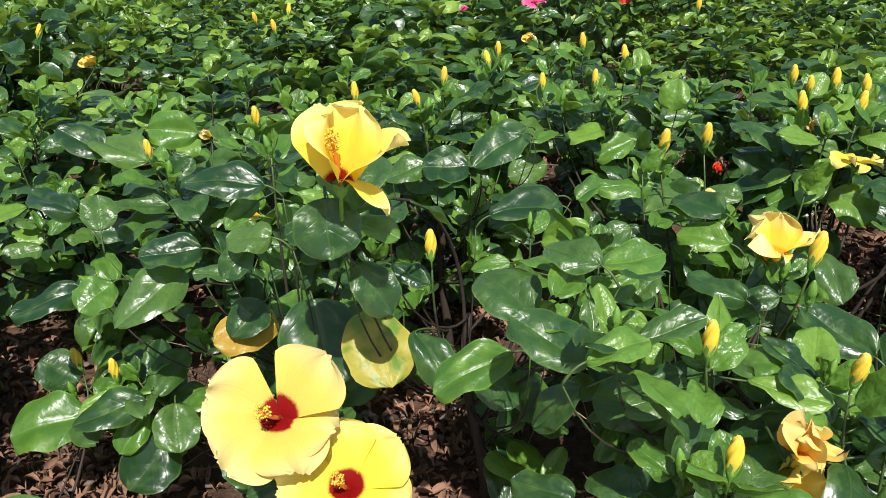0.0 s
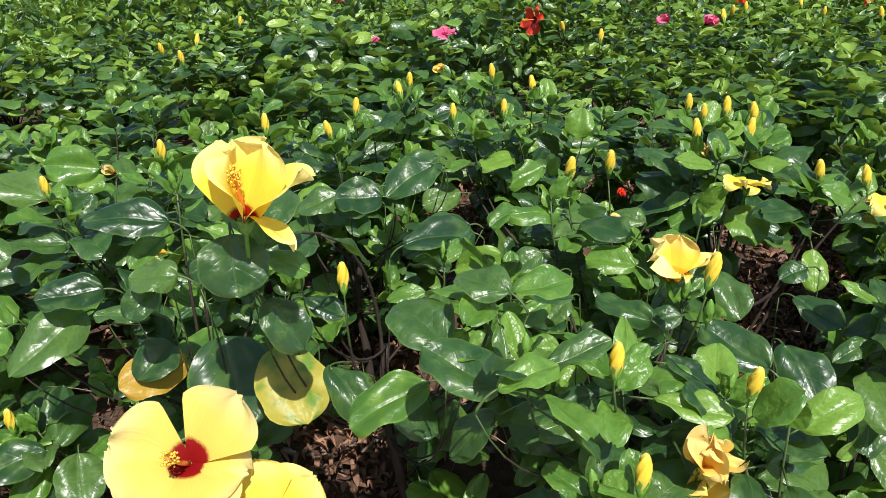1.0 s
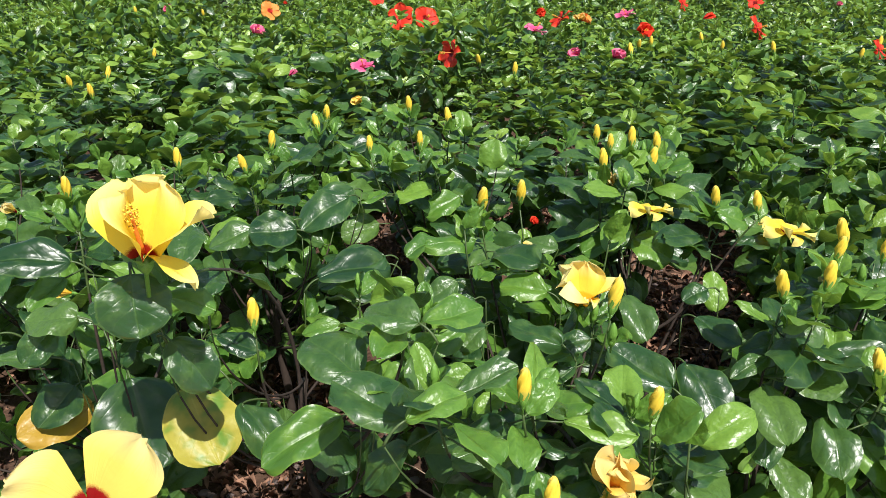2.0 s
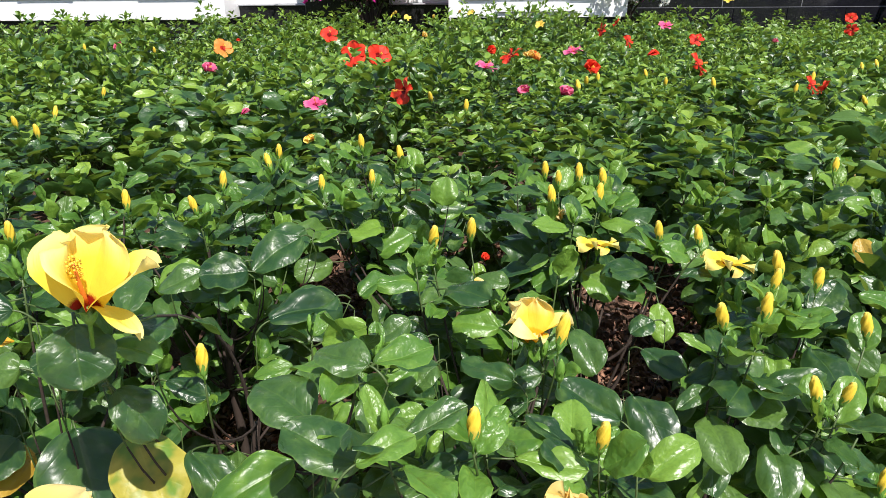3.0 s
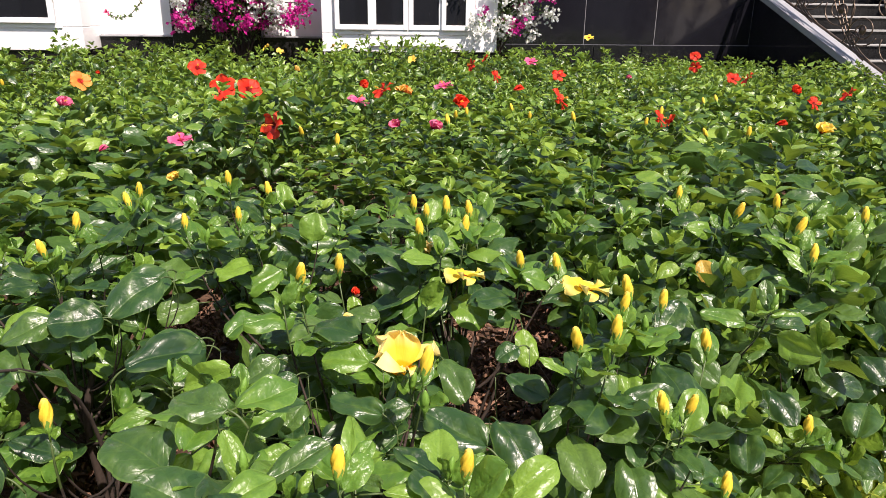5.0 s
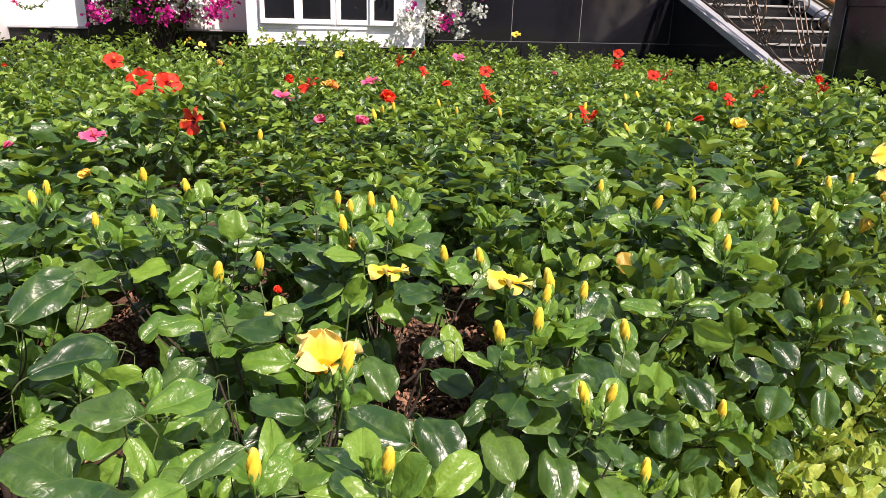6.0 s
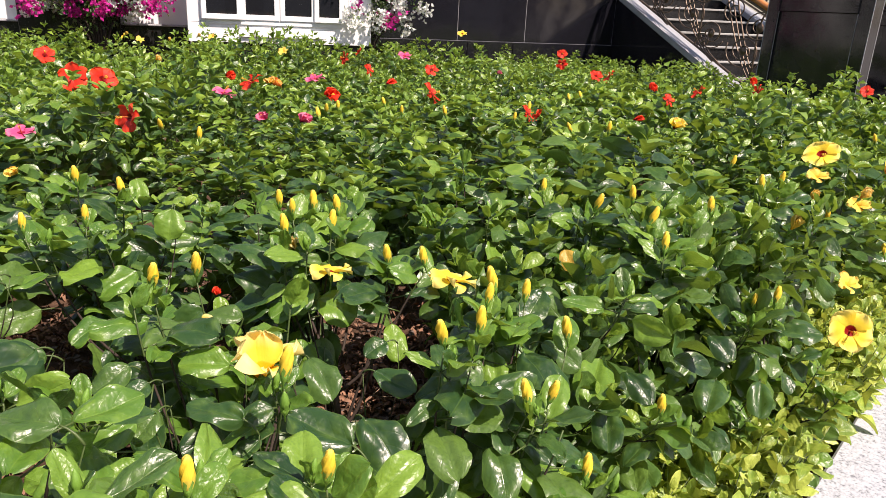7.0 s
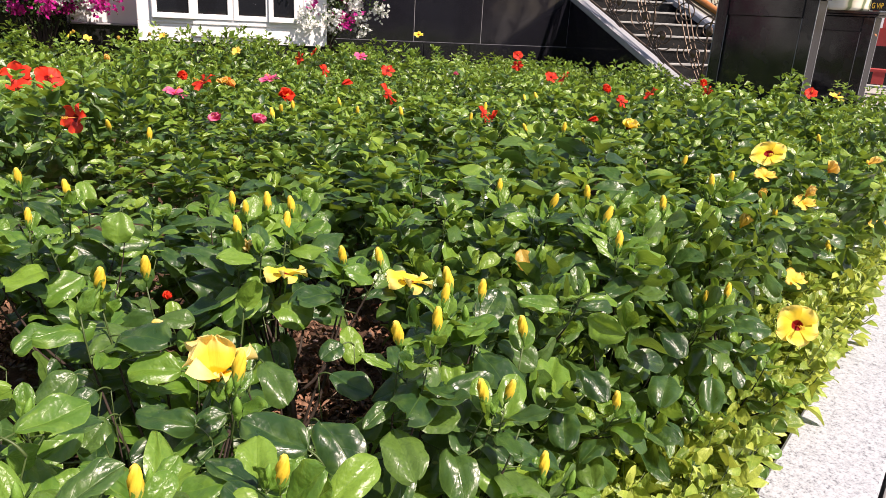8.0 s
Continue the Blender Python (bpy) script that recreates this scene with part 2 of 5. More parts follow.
def leaf_material(name, dark, mid, light, through_colour, rough=0.3, vein=0.36, share=0.25, blotch=None, gloss=0.54):
    m, t, b = material(name)
    uv = t.nodes.new("ShaderNodeTexCoord").outputs["UV"]
    sep = t.nodes.new("ShaderNodeSeparateXYZ")
    t.links.new(uv, sep.inputs[0])
    side = calc(t, "ABSOLUTE", calc(t, "MULTIPLY_ADD", sep.outputs[0], 2.0, -1.0))
    rib = calc(t, "SMOOTH_MIN", 1.0, calc(t, "MULTIPLY", side, 20.0), 0.3)
    lat = calc(t, "PINGPONG", calc(t, "SUBTRACT", calc(t, "MULTIPLY", sep.outputs[1], 4.0), calc(t, "MULTIPLY", side, 1.7)), 0.5)
    quilt = calc(t, "MULTIPLY", lat, 2.0)
    lat = calc(t, "SMOOTH_MIN", 1.0, calc(t, "MULTIPLY", lat, 14.0), 0.3)
    veins = calc(t, "MINIMUM", rib, calc(t, "MULTIPLY_ADD", lat, 0.28, 0.72))
    r = chance(t)
    # each leaf has its own patch of the pattern
    where = t.nodes.new("ShaderNodeCombineXYZ")
    t.links.new(calc(t, "MULTIPLY_ADD", r, 37.0, calc(t, "MULTIPLY", sep.outputs[0], 2.6)), where.inputs[0])
    t.links.new(calc(t, "MULTIPLY_ADD", r, 19.0, calc(t, "MULTIPLY", sep.outputs[1], 3.6)), where.inputs[1])
    t.links.new(calc(t, "MULTIPLY", r, 7.0), where.inputs[2])

    def patch(scale, detail):
        n = node(t, "ShaderNodeTexNoise", Scale=scale, Detail=detail)
        t.links.new(where.outputs[0], n.inputs["Vector"])
        return n.outputs["Fac"]

    body = ramp(t, r, [(0.0, dark), (0.55, mid), (1.0, light)])
    grain, coarse = patch(6.5, 4.0), patch(1.1, 2.0)
    body = mix(t, calc(t, "SMOOTH_MAX", 0.0, calc(t, "MULTIPLY_ADD", coarse, 2.4, -1.15), 0.2), body, light)
    body = mix(t, calc(t, "SMOOTH_MAX", 0.0, calc(t, "MULTIPLY_ADD", coarse, -2.4, 1.0), 0.2), body, dark)
    body = mix(t, calc(t, "MULTIPLY", calc(t, "GREATER_THAN", side, 0.94), 0.5), body, light)
    body = mix(t, calc(t, "SMOOTH_MAX", 0.0, calc(t, "MULTIPLY_ADD", grain, 1.6, -0.7), 0.2), body, dark)
    body = mix(t, calc(t, "MULTIPLY", calc(t, "SUBTRACT", 1.0, veins), vein), body, light)
    spots = node(t, "ShaderNodeTexVoronoi", Scale=5.0)
    t.links.new(where.outputs[0], spots.inputs["Vector"])
    dust = calc(t, "MULTIPLY", calc(t, "LESS_THAN", spots.outputs["Distance"], 0.10), calc(t, "GREATER_THAN", coarse, 0.56))
    body = mix(t, calc(t, "MULTIPLY", dust, 0.5), body, (0.34, 0.36, 0.24))
    if blotch:
        body = mix(t, calc(t, "SMOOTH_MIN", 1.0, calc(t, "SMOOTH_MAX", 0.0, calc(t, "MULTIPLY_ADD", coarse, 7.0, -2.5), 0.2), 0.2), blotch, body)
    t.links.new(body, b.inputs["Base Color"])
    t.links.new(calc(t, "MULTIPLY_ADD", coarse, 0.30, rough - 0.13), b.inputs["Roughness"])
    b.inputs["Specular IOR Level"].default_value = gloss
    h = calc(t, "ADD", calc(t, "MULTIPLY_ADD", veins, 0.17, calc(t, "MULTIPLY", quilt, 0.09)), calc(t, "ADD", calc(t, "MULTIPLY", coarse, 1.7), calc(t, "MULTIPLY", grain, 0.13)))
    bump(t, b, h, 0.55, 0.0036)
    see_through(t, b, through_colour, share)
    return m


LEAF = leaf_material("leaf_green", (0.013, 0.043, 0.015), (0.036, 0.094, 0.025), (0.102, 0.188, 0.037), (0.24, 0.38, 0.04), 0.32, gloss=0.60)
LEAF_SMALL = leaf_material("leaf_small_green", (0.013, 0.045, 0.015), (0.038, 0.102, 0.024), (0.112, 0.212, 0.042), (0.26, 0.39, 0.04), 0.33, gloss=0.75)
LEAF_YOUNG = leaf_material("leaf_young", (0.056, 0.142, 0.021), (0.098, 0.210, 0.030), (0.175, 0.305, 0.040), (0.32, 0.49, 0.05), 0.33, gloss=0.58)
LEAF_TIP = leaf_material("leaf_tip", (0.072, 0.160, 0.024), (0.145, 0.265, 0.034), (0.270, 0.400, 0.052), (0.35, 0.50, 0.05), 0.33, gloss=0.7)
LEAF_GOLD = leaf_material("leaf_gold", (0.075, 0.155, 0.026), (0.250, 0.370, 0.050), (0.520, 0.590, 0.120), (0.52, 0.58, 0.08), 0.34)
LEAF_YELLOW = leaf_material("leaf_yellowing", (0.34, 0.30, 0.04), (0.42, 0.37, 0.05), (0.50, 0.46, 0.08), (0.50, 0.42, 0.05), 0.46, 0.35, 0.25, (0.13, 0.24, 0.03))
LEAF_OLD = leaf_material("leaf_ochre", (0.40, 0.24, 0.03), (0.45, 0.28, 0.035), (0.50, 0.34, 0.06), (0.5, 0.32, 0.03), 0.4)


def petal_material(name, edge, deep, throat, share=0.3, eye=0.27):
    m, t, b = material(name)
    uv = t.nodes.new("ShaderNodeTexCoord").outputs["UV"]
    sep = t.nodes.new("ShaderNodeSeparateXYZ")
    t.links.new(uv, sep.inputs[0])
    wing = calc(t, "MULTIPLY_ADD", sep.outputs[0], 2.0, -1.0)
    along = calc(t, "MULTIPLY_ADD", calc(t, "MULTIPLY", wing, wing), 0.09, calc(t, "ADD", sep.outputs[1], calc(t, "MULTIPLY_ADD", noise_of(t, 60.0, 2.0), 0.06, -0.03)))
    ends = [(0.0, throat), (eye, throat), (eye + 0.05, deep), (0.62, deep if throat != deep else edge), (1.0, edge)]
    body = ramp(t, along, ends)
    rays = node(t, "ShaderNodeTexNoise", Scale=1.0, Detail=3.0)
    stretch = node(t, "ShaderNodeMapping")
    stretch.inputs["Scale"].default_value = (34.0, 2.0, 1.0)
    t.links.new(uv, stretch.inputs[0])
    t.links.new(stretch.outputs[0], rays.inputs["Vector"])
    body = mix(t, calc(t, "MULTIPLY", calc(t, "MULTIPLY", rays.outputs["Fac"], 0.22), calc(t, "GREATER_THAN", along, 0.36)), body, deep)
    t.links.new(body, b.inputs["Base Color"])
    b.inputs["Roughness"].default_value = 0.55
    b.inputs["Specular IOR Level"].default_value = 0.25
    bump(t, b, calc(t, "ADD", rays.outputs["Fac"], calc(t, "MULTIPLY", noise_of(t, 4.0, 2.0), 1.2)), 0.4, 0.0014)
    see_through(t, b, body, share)
    return m


PETAL_YELLOW = petal_material("petal_yellow", (0.94, 0.79, 0.26), (0.93, 0.70, 0.06), (0.26, 0.004, 0.004), 0.34)
PETAL_CUP = petal_material("petal_cup_yellow", (0.95, 0.81, 0.30), (0.94, 0.72, 0.07), (0.34, 0.02, 0.006), 0.34, 0.13)
PETAL_PALE = petal_material("petal_pale_yellow", (0.73, 0.60, 0.27), (0.74, 0.55, 0.10), (0.26, 0.004, 0.004))
PETAL_LEMON = petal_material("petal_lemon", (0.92, 0.80, 0.36), (0.93, 0.66, 0.07), (0.88, 0.48, 0.02), 0.32)
PETAL_BUD = petal_material("petal_bud", (0.84, 0.66, 0.15), (0.80, 0.57, 0.05), (0.66, 0.54, 0.08), 0.18)
PETAL_CLOSED = petal_material("petal_closed", (0.84, 0.62, 0.16), (0.84, 0.56, 0.08), (0.80, 0.52, 0.05), 0.2)
PETAL_FADED = petal_material("petal_faded", (0.86, 0.66, 0.24), (0.84, 0.55, 0.10), (0.78, 0.36, 0.04), 0.3)
PETAL_RED = petal_material("petal_red", (0.82, 0.075, 0.024), (0.72, 0.035, 0.018), (0.25, 0.005, 0.008), 0.25)
PETAL_PINK = petal_material("petal_pink", (0.84, 0.24, 0.36), (0.68, 0.08, 0.22), (0.35, 0.01, 0.05), 0.25)
PETAL_ORANGE = petal_material("petal_orange", (0.88, 0.38, 0.09), (0.82, 0.25, 0.05), (0.50, 0.03, 0.02), 0.25)
PETAL_MAGENTA = petal_material("bract_magenta", (0.72, 0.05, 0.38), (0.60, 0.03, 0.30), (0.50, 0.03, 0.25), 0.3)
PETAL_WHITE = petal_material("bract_white", (0.84, 0.86, 0.86), (0.80, 0.82, 0.80), (0.72, 0.76, 0.62), 0.3)


def plain(name, colour, rough=0.6, metal=0.0, vary=0.25, scale=20.0, relief=0.3, depth=0.002, spec=0.5):
    m, t, b = material(name)
    n = noise_of(t, scale, 5.0)
    w = noise_of(t, scale * 0.13, 3.0)
    fac = calc(t, "MULTIPLY_ADD", calc(t, "ADD", n, w), 0.5, 0.0)
    dark = tuple(c * (1 - vary) for c in colour)
    light = tuple(min(1.0, c * (1 + vary * 0.7)) for c in colour)
    t.links.new(ramp(t, fac, [(0.3, dark), (0.5, colour), (0.7, light)]), b.inputs["Base Color"])
    t.links.new(calc(t, "MULTIPLY_ADD", n, 0.2, rough - 0.1), b.inputs["Roughness"])
    b.inputs["Metallic"].default_value = metal
    b.inputs["Specular IOR Level"].default_value = spec
    bump(t, b, n, relief, depth)
    return m


STAMEN = plain("pollen_yellow", (0.85, 0.55, 0.05), 0.7, scale=300.0)
STAMEN_RED = plain("style_orange", (0.75, 0.22, 0.04), 0.5, scale=200.0)
SEPAL = plain("sepal_green", (0.13, 0.27, 0.035), 0.45, scale=120.0)
BARK = plain("bark", (0.036, 0.023, 0.017), 0.8, scale=160.0, relief=0.6)
STEM = plain("stem_green", (0.055, 0.090, 0.022), 0.5, scale=140.0)
SOIL = plain("soil", (0.085, 0.048, 0.032), 0.95, vary=0.6, scale=45.0, relief=1.0, depth=0.02, spec=0.2)
LITTER = plain("dry_leaf", (0.22, 0.115, 0.072), 0.85, vary=0.8, scale=55.0, relief=0.5)
PEBBLE = plain("pebble", (0.13, 0.095, 0.085), 0.7, vary=0.5, scale=12.0)
PAINT = plain("white_paint", (0.84, 0.84, 0.85), 0.5, vary=0.06, scale=6.0, relief=0.1)
FRAME = plain("white_window_frame", (0.82, 0.83, 0.84), 0.3, vary=0.04, scale=4.0, relief=0.05)
GRANITE = plain("black_granite", (0.010, 0.010, 0.014), 0.10, vary=0.4, scale=160.0, relief=0.02, spec=0.5)
GRANITE_PIER = plain("black_granite_pier", (0.014, 0.014, 0.017), 0.12, vary=0.5, scale=7.0, relief=0.02, spec=0.55)
GRANITE_DULL = plain("black_granite_worn", (0.014, 0.014, 0.015), 0.25, vary=0.5, scale=60.0, relief=0.08, spec=0.35)
JOINT = plain("grey_joint", (0.20, 0.20, 0.21), 0.7)
STONE_GREY = plain("grey_stone", (0.30, 0.31, 0.33), 0.5, vary=0.2, scale=30.0)
NOSING = plain("pale_nosing", (0.34, 0.34, 0.33), 0.5, vary=0.15, scale=25.0)
IRON = plain("bronzed_iron", (0.16, 0.115, 0.085), 0.45, 0.7, vary=0.4, scale=60.0)
WOOD_RAIL = plain("varnished_wood", (0.46, 0.17, 0.05), 0.3, vary=0.35, scale=14.0)
STAKE = plain("weathered_wood", (0.26, 0.19, 0.13), 0.85, vary=0.4, scale=50.0)
PAVING = plain("grey_paving", (0.38, 0.37, 0.35), 0.75, vary=0.18, scale=18.0)
PALE_WALL = plain("pale_render", (0.34, 0.33, 0.31), 0.8, vary=0.12, scale=3.0)


def speckled(name):
    m, t, b = material(name)
    v = node(t, "ShaderNodeTexVoronoi", Scale=190.0)
    co = t.nodes.new("ShaderNodeTexCoord")
    t.links.new(co.outputs["Object"], v.inputs["Vector"])
    n = noise_of(t, 95.0, 4.0)
    w = noise_of(t, 5.0, 3.0)
    body = ramp(t, calc(t, "ADD", calc(t, "MULTIPLY", n, 0.8), calc(t, "MULTIPLY", v.outputs["Distance"], 0.35)), [(0.36, (0.09, 0.10, 0.125)), (0.50, (0.335, 0.36, 0.40)), (0.72, (0.49, 0.52, 0.575))])
    body = mix(t, calc(t, "MULTIPLY", w, 0.25), body, (0.36, 0.36, 0.37))
    t.links.new(body, b.inputs["Base Color"])
    b.inputs["Roughness"].default_value = 0.55
    bump(t, b, n, 0.25, 0.002)
    return m


KERB = speckled("pale_granite")
GLASS, gt, gb = material("dark_glass")
gb.inputs["Base Color"].default_value = (0.012, 0.013, 0.016, 1)
gb.inputs["Roughness"].default_value = 0.04

# ---- small tools ----
HOUSE = pose(0, 0, 0, 0, 0, -17)      # the house's own axes: u along its front, v into it
COS17, SIN17 = math.cos(radians(17)), math.sin(radians(17))


def house_axes(x, y):
    return COS17 * x - SIN17 * y, SIN17 * x + COS17 * y


def made(name, verts, faces, mats, uvs=None, which=None, smooth=True):
    me = bpy.data.meshes.new(name)
    me.from_pydata([tuple(v) for v in verts], [], [tuple(int(i) for i in f) for f in faces])
    for m in mats:
        me.materials.append(m)
    if which is not None:
        me.polygons.foreach_set("material_index", np.asarray(which, dtype=np.int32))
    if smooth:
        me.polygons.foreach_set("use_smooth", np.ones(len(me.polygons), dtype=bool))
    if uvs is not None:
        layer = me.uv_layers.new(name="UVMap")
        loops = np.empty(len(me.loops), dtype=np.int32)
        me.loops.foreach_get("vertex_index", loops)
        layer.data.foreach_set("uv", np.asarray(uvs, dtype=np.float32)[loops].ravel())
    me.update()
    return me


def part(name, data, parent, label="", at=None):
    """data: a mesh, as one object under a thing or a part, at a place given in its parent's axes."""
    ob = new(name, data)
    ob.parent = parent
    if at is not None:
        ob.matrix_local = at
    return tagged(ob, label=label)


def thing(name, label, category, at=None, data=None, group="", kind=""):
    ob = new(name, data)
    if at is not None:
        ob.matrix_world = at
    return tagged(ob, label, category, group, kind)


class Pile:
    """Collects vertices and faces of several pieces for one mesh."""

    def __init__(self):
        self.v, self.f, self.uv, self.m, self.n = [], [], [], [], 0

    def add(self, v, f, uv=None, m=0):
        v = np.asarray(v, dtype=float)
        self.v.append(v)
        self.uv.append(np.zeros((len(v), 2)) if uv is None else np.asarray(uv))
        self.f.extend([tuple(i + self.n for i in q) for q in f])
        self.m.extend([m] * len(f))
        self.n += len(v)

    def mesh(self, name, mats, smooth=True):
        return made(name, np.concatenate(self.v), self.f, mats, np.concatenate(self.uv), self.m, smooth)


def box(pile, u0, u1, v0, v1, z0, z1, m=0, edge=0.0):
    """A block, with its upright and level edges cut off by edge."""
    if edge <= 0:
        v = [(x, y, z) for z in (z0, z1) for x, y in ((u0, v0), (u1, v0), (u1, v1), (u0, v1))]
        f = [(3, 2, 1, 0), (4, 5, 6, 7), (0, 1, 5, 4), (1, 2, 6, 5), (2, 3, 7, 6), (3, 0, 4, 7)]
        pile.add(v, f, None, m)
        return
    bm = bmesh.new()
    bmesh.ops.create_cube(bm, size=1)
    for p in bm.verts:
        p.co = Vector(((u0 + u1) / 2 + p.co.x * (u1 - u0), (v0 + v1) / 2 + p.co.y * (v1 - v0), (z0 + z1) / 2 + p.co.z * (z1 - z0)))
    bmesh.ops.bevel(bm, geom=bm.edges[:], offset=edge, segments=1, affect="EDGES")
    bm.verts.index_update()
    pile.add([p.co[:] for p in bm.verts], [[p.index for p in q.verts] for q in bm.faces], None, m)
    bm.free()


def block(name, parent, mat, *dims, edge=0.004, label=""):
    p = Pile()
    box(p, *dims, edge=edge)
    return part(name, p.mesh(name, [mat], smooth=False), parent, label)


def tube(points, radii, sides=6):
    """Vertices, faces and uvs of a round bar along points."""
    P = np.asarray(points, dtype=float)
    n = len(P)
    T = np.gradient(P, axis=0)
    T /= np.linalg.norm(T, axis=1)[:, None] + 1e-9
    ref = np.array([0.3, 0.9, 0.2])
    A = np.cross(T, ref)
    A /= np.linalg.norm(A, axis=1)[:, None] + 1e-9
    B = np.cross(T, A)
    R = np.broadcast_to(np.asarray(radii, dtype=float), (n,))
    ang = np.arange(sides) * 2 * math.pi / sides
    V = P[:, None] + R[:, None, None] * (np.cos(ang)[None, :, None] * A[:, None] + np.sin(ang)[None, :, None] * B[:, None])
    F = [(i * sides + k, i * sides + (k + 1) % sides, (i + 1) * sides + (k + 1) % sides, (i + 1) * sides + k) for i in range(n - 1) for k in range(sides)]
    F.append(tuple(range(sides))[::-1])
    F.append(tuple((n - 1) * sides + k for k in range(sides)))
    uv = np.stack([np.tile(ang / 6.283, n), np.repeat(np.linspace(0, 1, n), sides)], 1)
    return V.reshape(-1, 3), F, uv


def bezier(a, b, c, d, n):
    s = np.linspace(0, 1, n)[:, None]
    return (1 - s) ** 3 * a + 3 * (1 - s) ** 2 * s * b + 3 * (1 - s) * s * s * c + s ** 3 * d


def lathe(profile, sides, twist=0.0, ribs=0, deep=0.0):
    """Profile rows (radius, height), turned round z."""
    V, UV = [], []
    n = len(profile)
    for i, (r, z) in enumerate(profile):
        for k in range(sides):
            a = 2 * math.pi * k / sides + twist * i / (n - 1)
            q = r * (1 + deep * math.cos(ribs * (a - 1.6 * twist * i / (n - 1)))) if ribs else r
            V.append((q * math.cos(a), q * math.sin(a), z))
            UV.append((k / sides, i / (n - 1)))
    F = [(i * sides + k, i * sides + (k + 1) % sides, (i + 1) * sides + (k + 1) % sides, (i + 1) * sides + k) for i in range(n - 1) for k in range(sides)]
    F.append(tuple(range(sides))[::-1])
    F.append(tuple((n - 1) * sides + k for k in range(sides)))
    return np.array(V), F, np.array(UV)


# ---- leaves ----
def blade(rows, cols, widest, cup, droop, wave, seed, notch=0.0, full=0.5, foot=0.6, tooth=0.0):
    """A leaf 1 long and 1 wide: base at the origin, tip along +y, upper face +z."""
    rng = np.random.RandomState(seed)
    ph, tw = rng.uniform(0, 6.28, 4), rng.uniform(-0.35, 0.35)
    swing = rng.uniform(-0.10, 0.10)
    V, UV = [], []
    for i in range(rows):
        s = i / (rows - 1)
        s = 0.45 * s + 0.55 * (0.5 - 0.5 * math.cos(math.pi * s))
        if s < widest:
            w = 0.5 * (1 - ((widest - s) / widest) ** 2.0) ** foot + 0.012
        else:
            w = 0.5 * (1 - 0.97 * ((s - widest) / (1 - widest)) ** 2.3) ** full
        for k in range(cols):
            c = 2 * k / (cols - 1) - 1
            rag = 1 + 0.03 * math.sin(15 * s + ph[0] + c) * abs(c)
            if abs(c) == 1 and s > 0.45:
                rag += tooth * (1 if (i + k) % 2 else -1)
            # each half arches between the midrib and an edge that turns down
            arch = 0.05 * math.sin(math.pi * abs(c)) - 0.06 * max(0.0, abs(c) - 0.6)
            z = cup * abs(c) ** 1.2 * w + arch - droop * s * s + wave * math.sin(6 * s + ph[1] + 1.4 * c) * abs(c) + 0.35 * wave * math.sin(13 * s + ph[3]) * abs(c) ** 3 + tw * c * w * (s - 0.3)
            y = s - notch * abs(c) * (1 - s) ** 6 - 0.03 * abs(c) * s
            V.append((c * w * rag + swing * s * (1 - s) * 2, y, z + 0.018 * math.sin(8 * s + ph[2]) * (1 - abs(c))))
            UV.append(((c + 1) / 2, s))
    F = [(i * cols + k, i * cols + k + 1, (i + 1) * cols + k + 1, (i + 1) * cols + k) for i in range(rows - 1) for k in range(cols - 1)]
    return np.array(V), F, np.array(UV)


# widest point, fullness of tip and foot, cup, droop, wave
LEAF_FORMS = [
    (0.52, 0.44, 0.47, 0.12, 0.14, 0.06), (0.55, 0.42, 0.50, 0.14, 0.26, 0.08), (0.50, 0.46, 0.48, -0.12, 0.20, 0.08),
    (0.58, 0.42, 0.58, 0.28, 0.02, 0.08), (0.52, 0.45, 0.50, 0.10, 0.34, 0.07), (0.54, 0.42, 0.48, 0.18, -0.08, 0.08),
    (0.48, 0.50, 0.52, 0.20, 0.20, 0.08), (0.58, 0.40, 0.56, 0.18, 0.14, 0.10), (0.50, 0.44, 0.46, 0.05, 0.24, 0.10),
]
ROUND = [blade(13, 7, p, c, d, w, i, 0.02, fu, fo, 0.012) for i, (p, fu, fo, c, d, w) in enumerate(LEAF_FORMS)]
ROUND_FINE = [blade(24, 11, p, c, d, w, i, 0.02, fu, fo, 0.008) for i, (p, fu, fo, c, d, w) in enumerate(LEAF_FORMS)]
ROUND_FAR = [blade(8, 3, 0.54, c, d, 0.06, 20 + i, 0.0, 0.52, 0.66) for i, (c, d) in enumerate([(0.46, 0.16), (0.30, 0.34), (-0.20, 0.22), (0.70, 0.0), (0.15, 0.45)])]
POINTED = [blade(5, 3, 0.48, c, d, 0.05, 40 + i, 0.0, 0.75, 0.7) for i, (c, d) in enumerate([(0.50, 0.20), (0.30, 0.40), (-0.20, 0.26), (0.75, 0.02)])]
SLIM = [blade(3, 3, 0.45, c, d, 0.05, 60 + i, 0.0, 0.8, 0.7) for i, (c, d) in enumerate([(0.50, 0.20), (0.30, 0.40), (-0.20, 0.26), (0.75, 0.02)])]


def frame_of(axis, up):
    """Turn whose y runs along axis and whose z leans towards up."""
    y = axis / np.linalg.norm(axis)
    x = np.cross(y, up)
    x /= np.linalg.norm(x) + 1e-9
    return np.stack([x, y, np.cross(x, y)], 1)


LIGHT = np.array(TO_SUN)


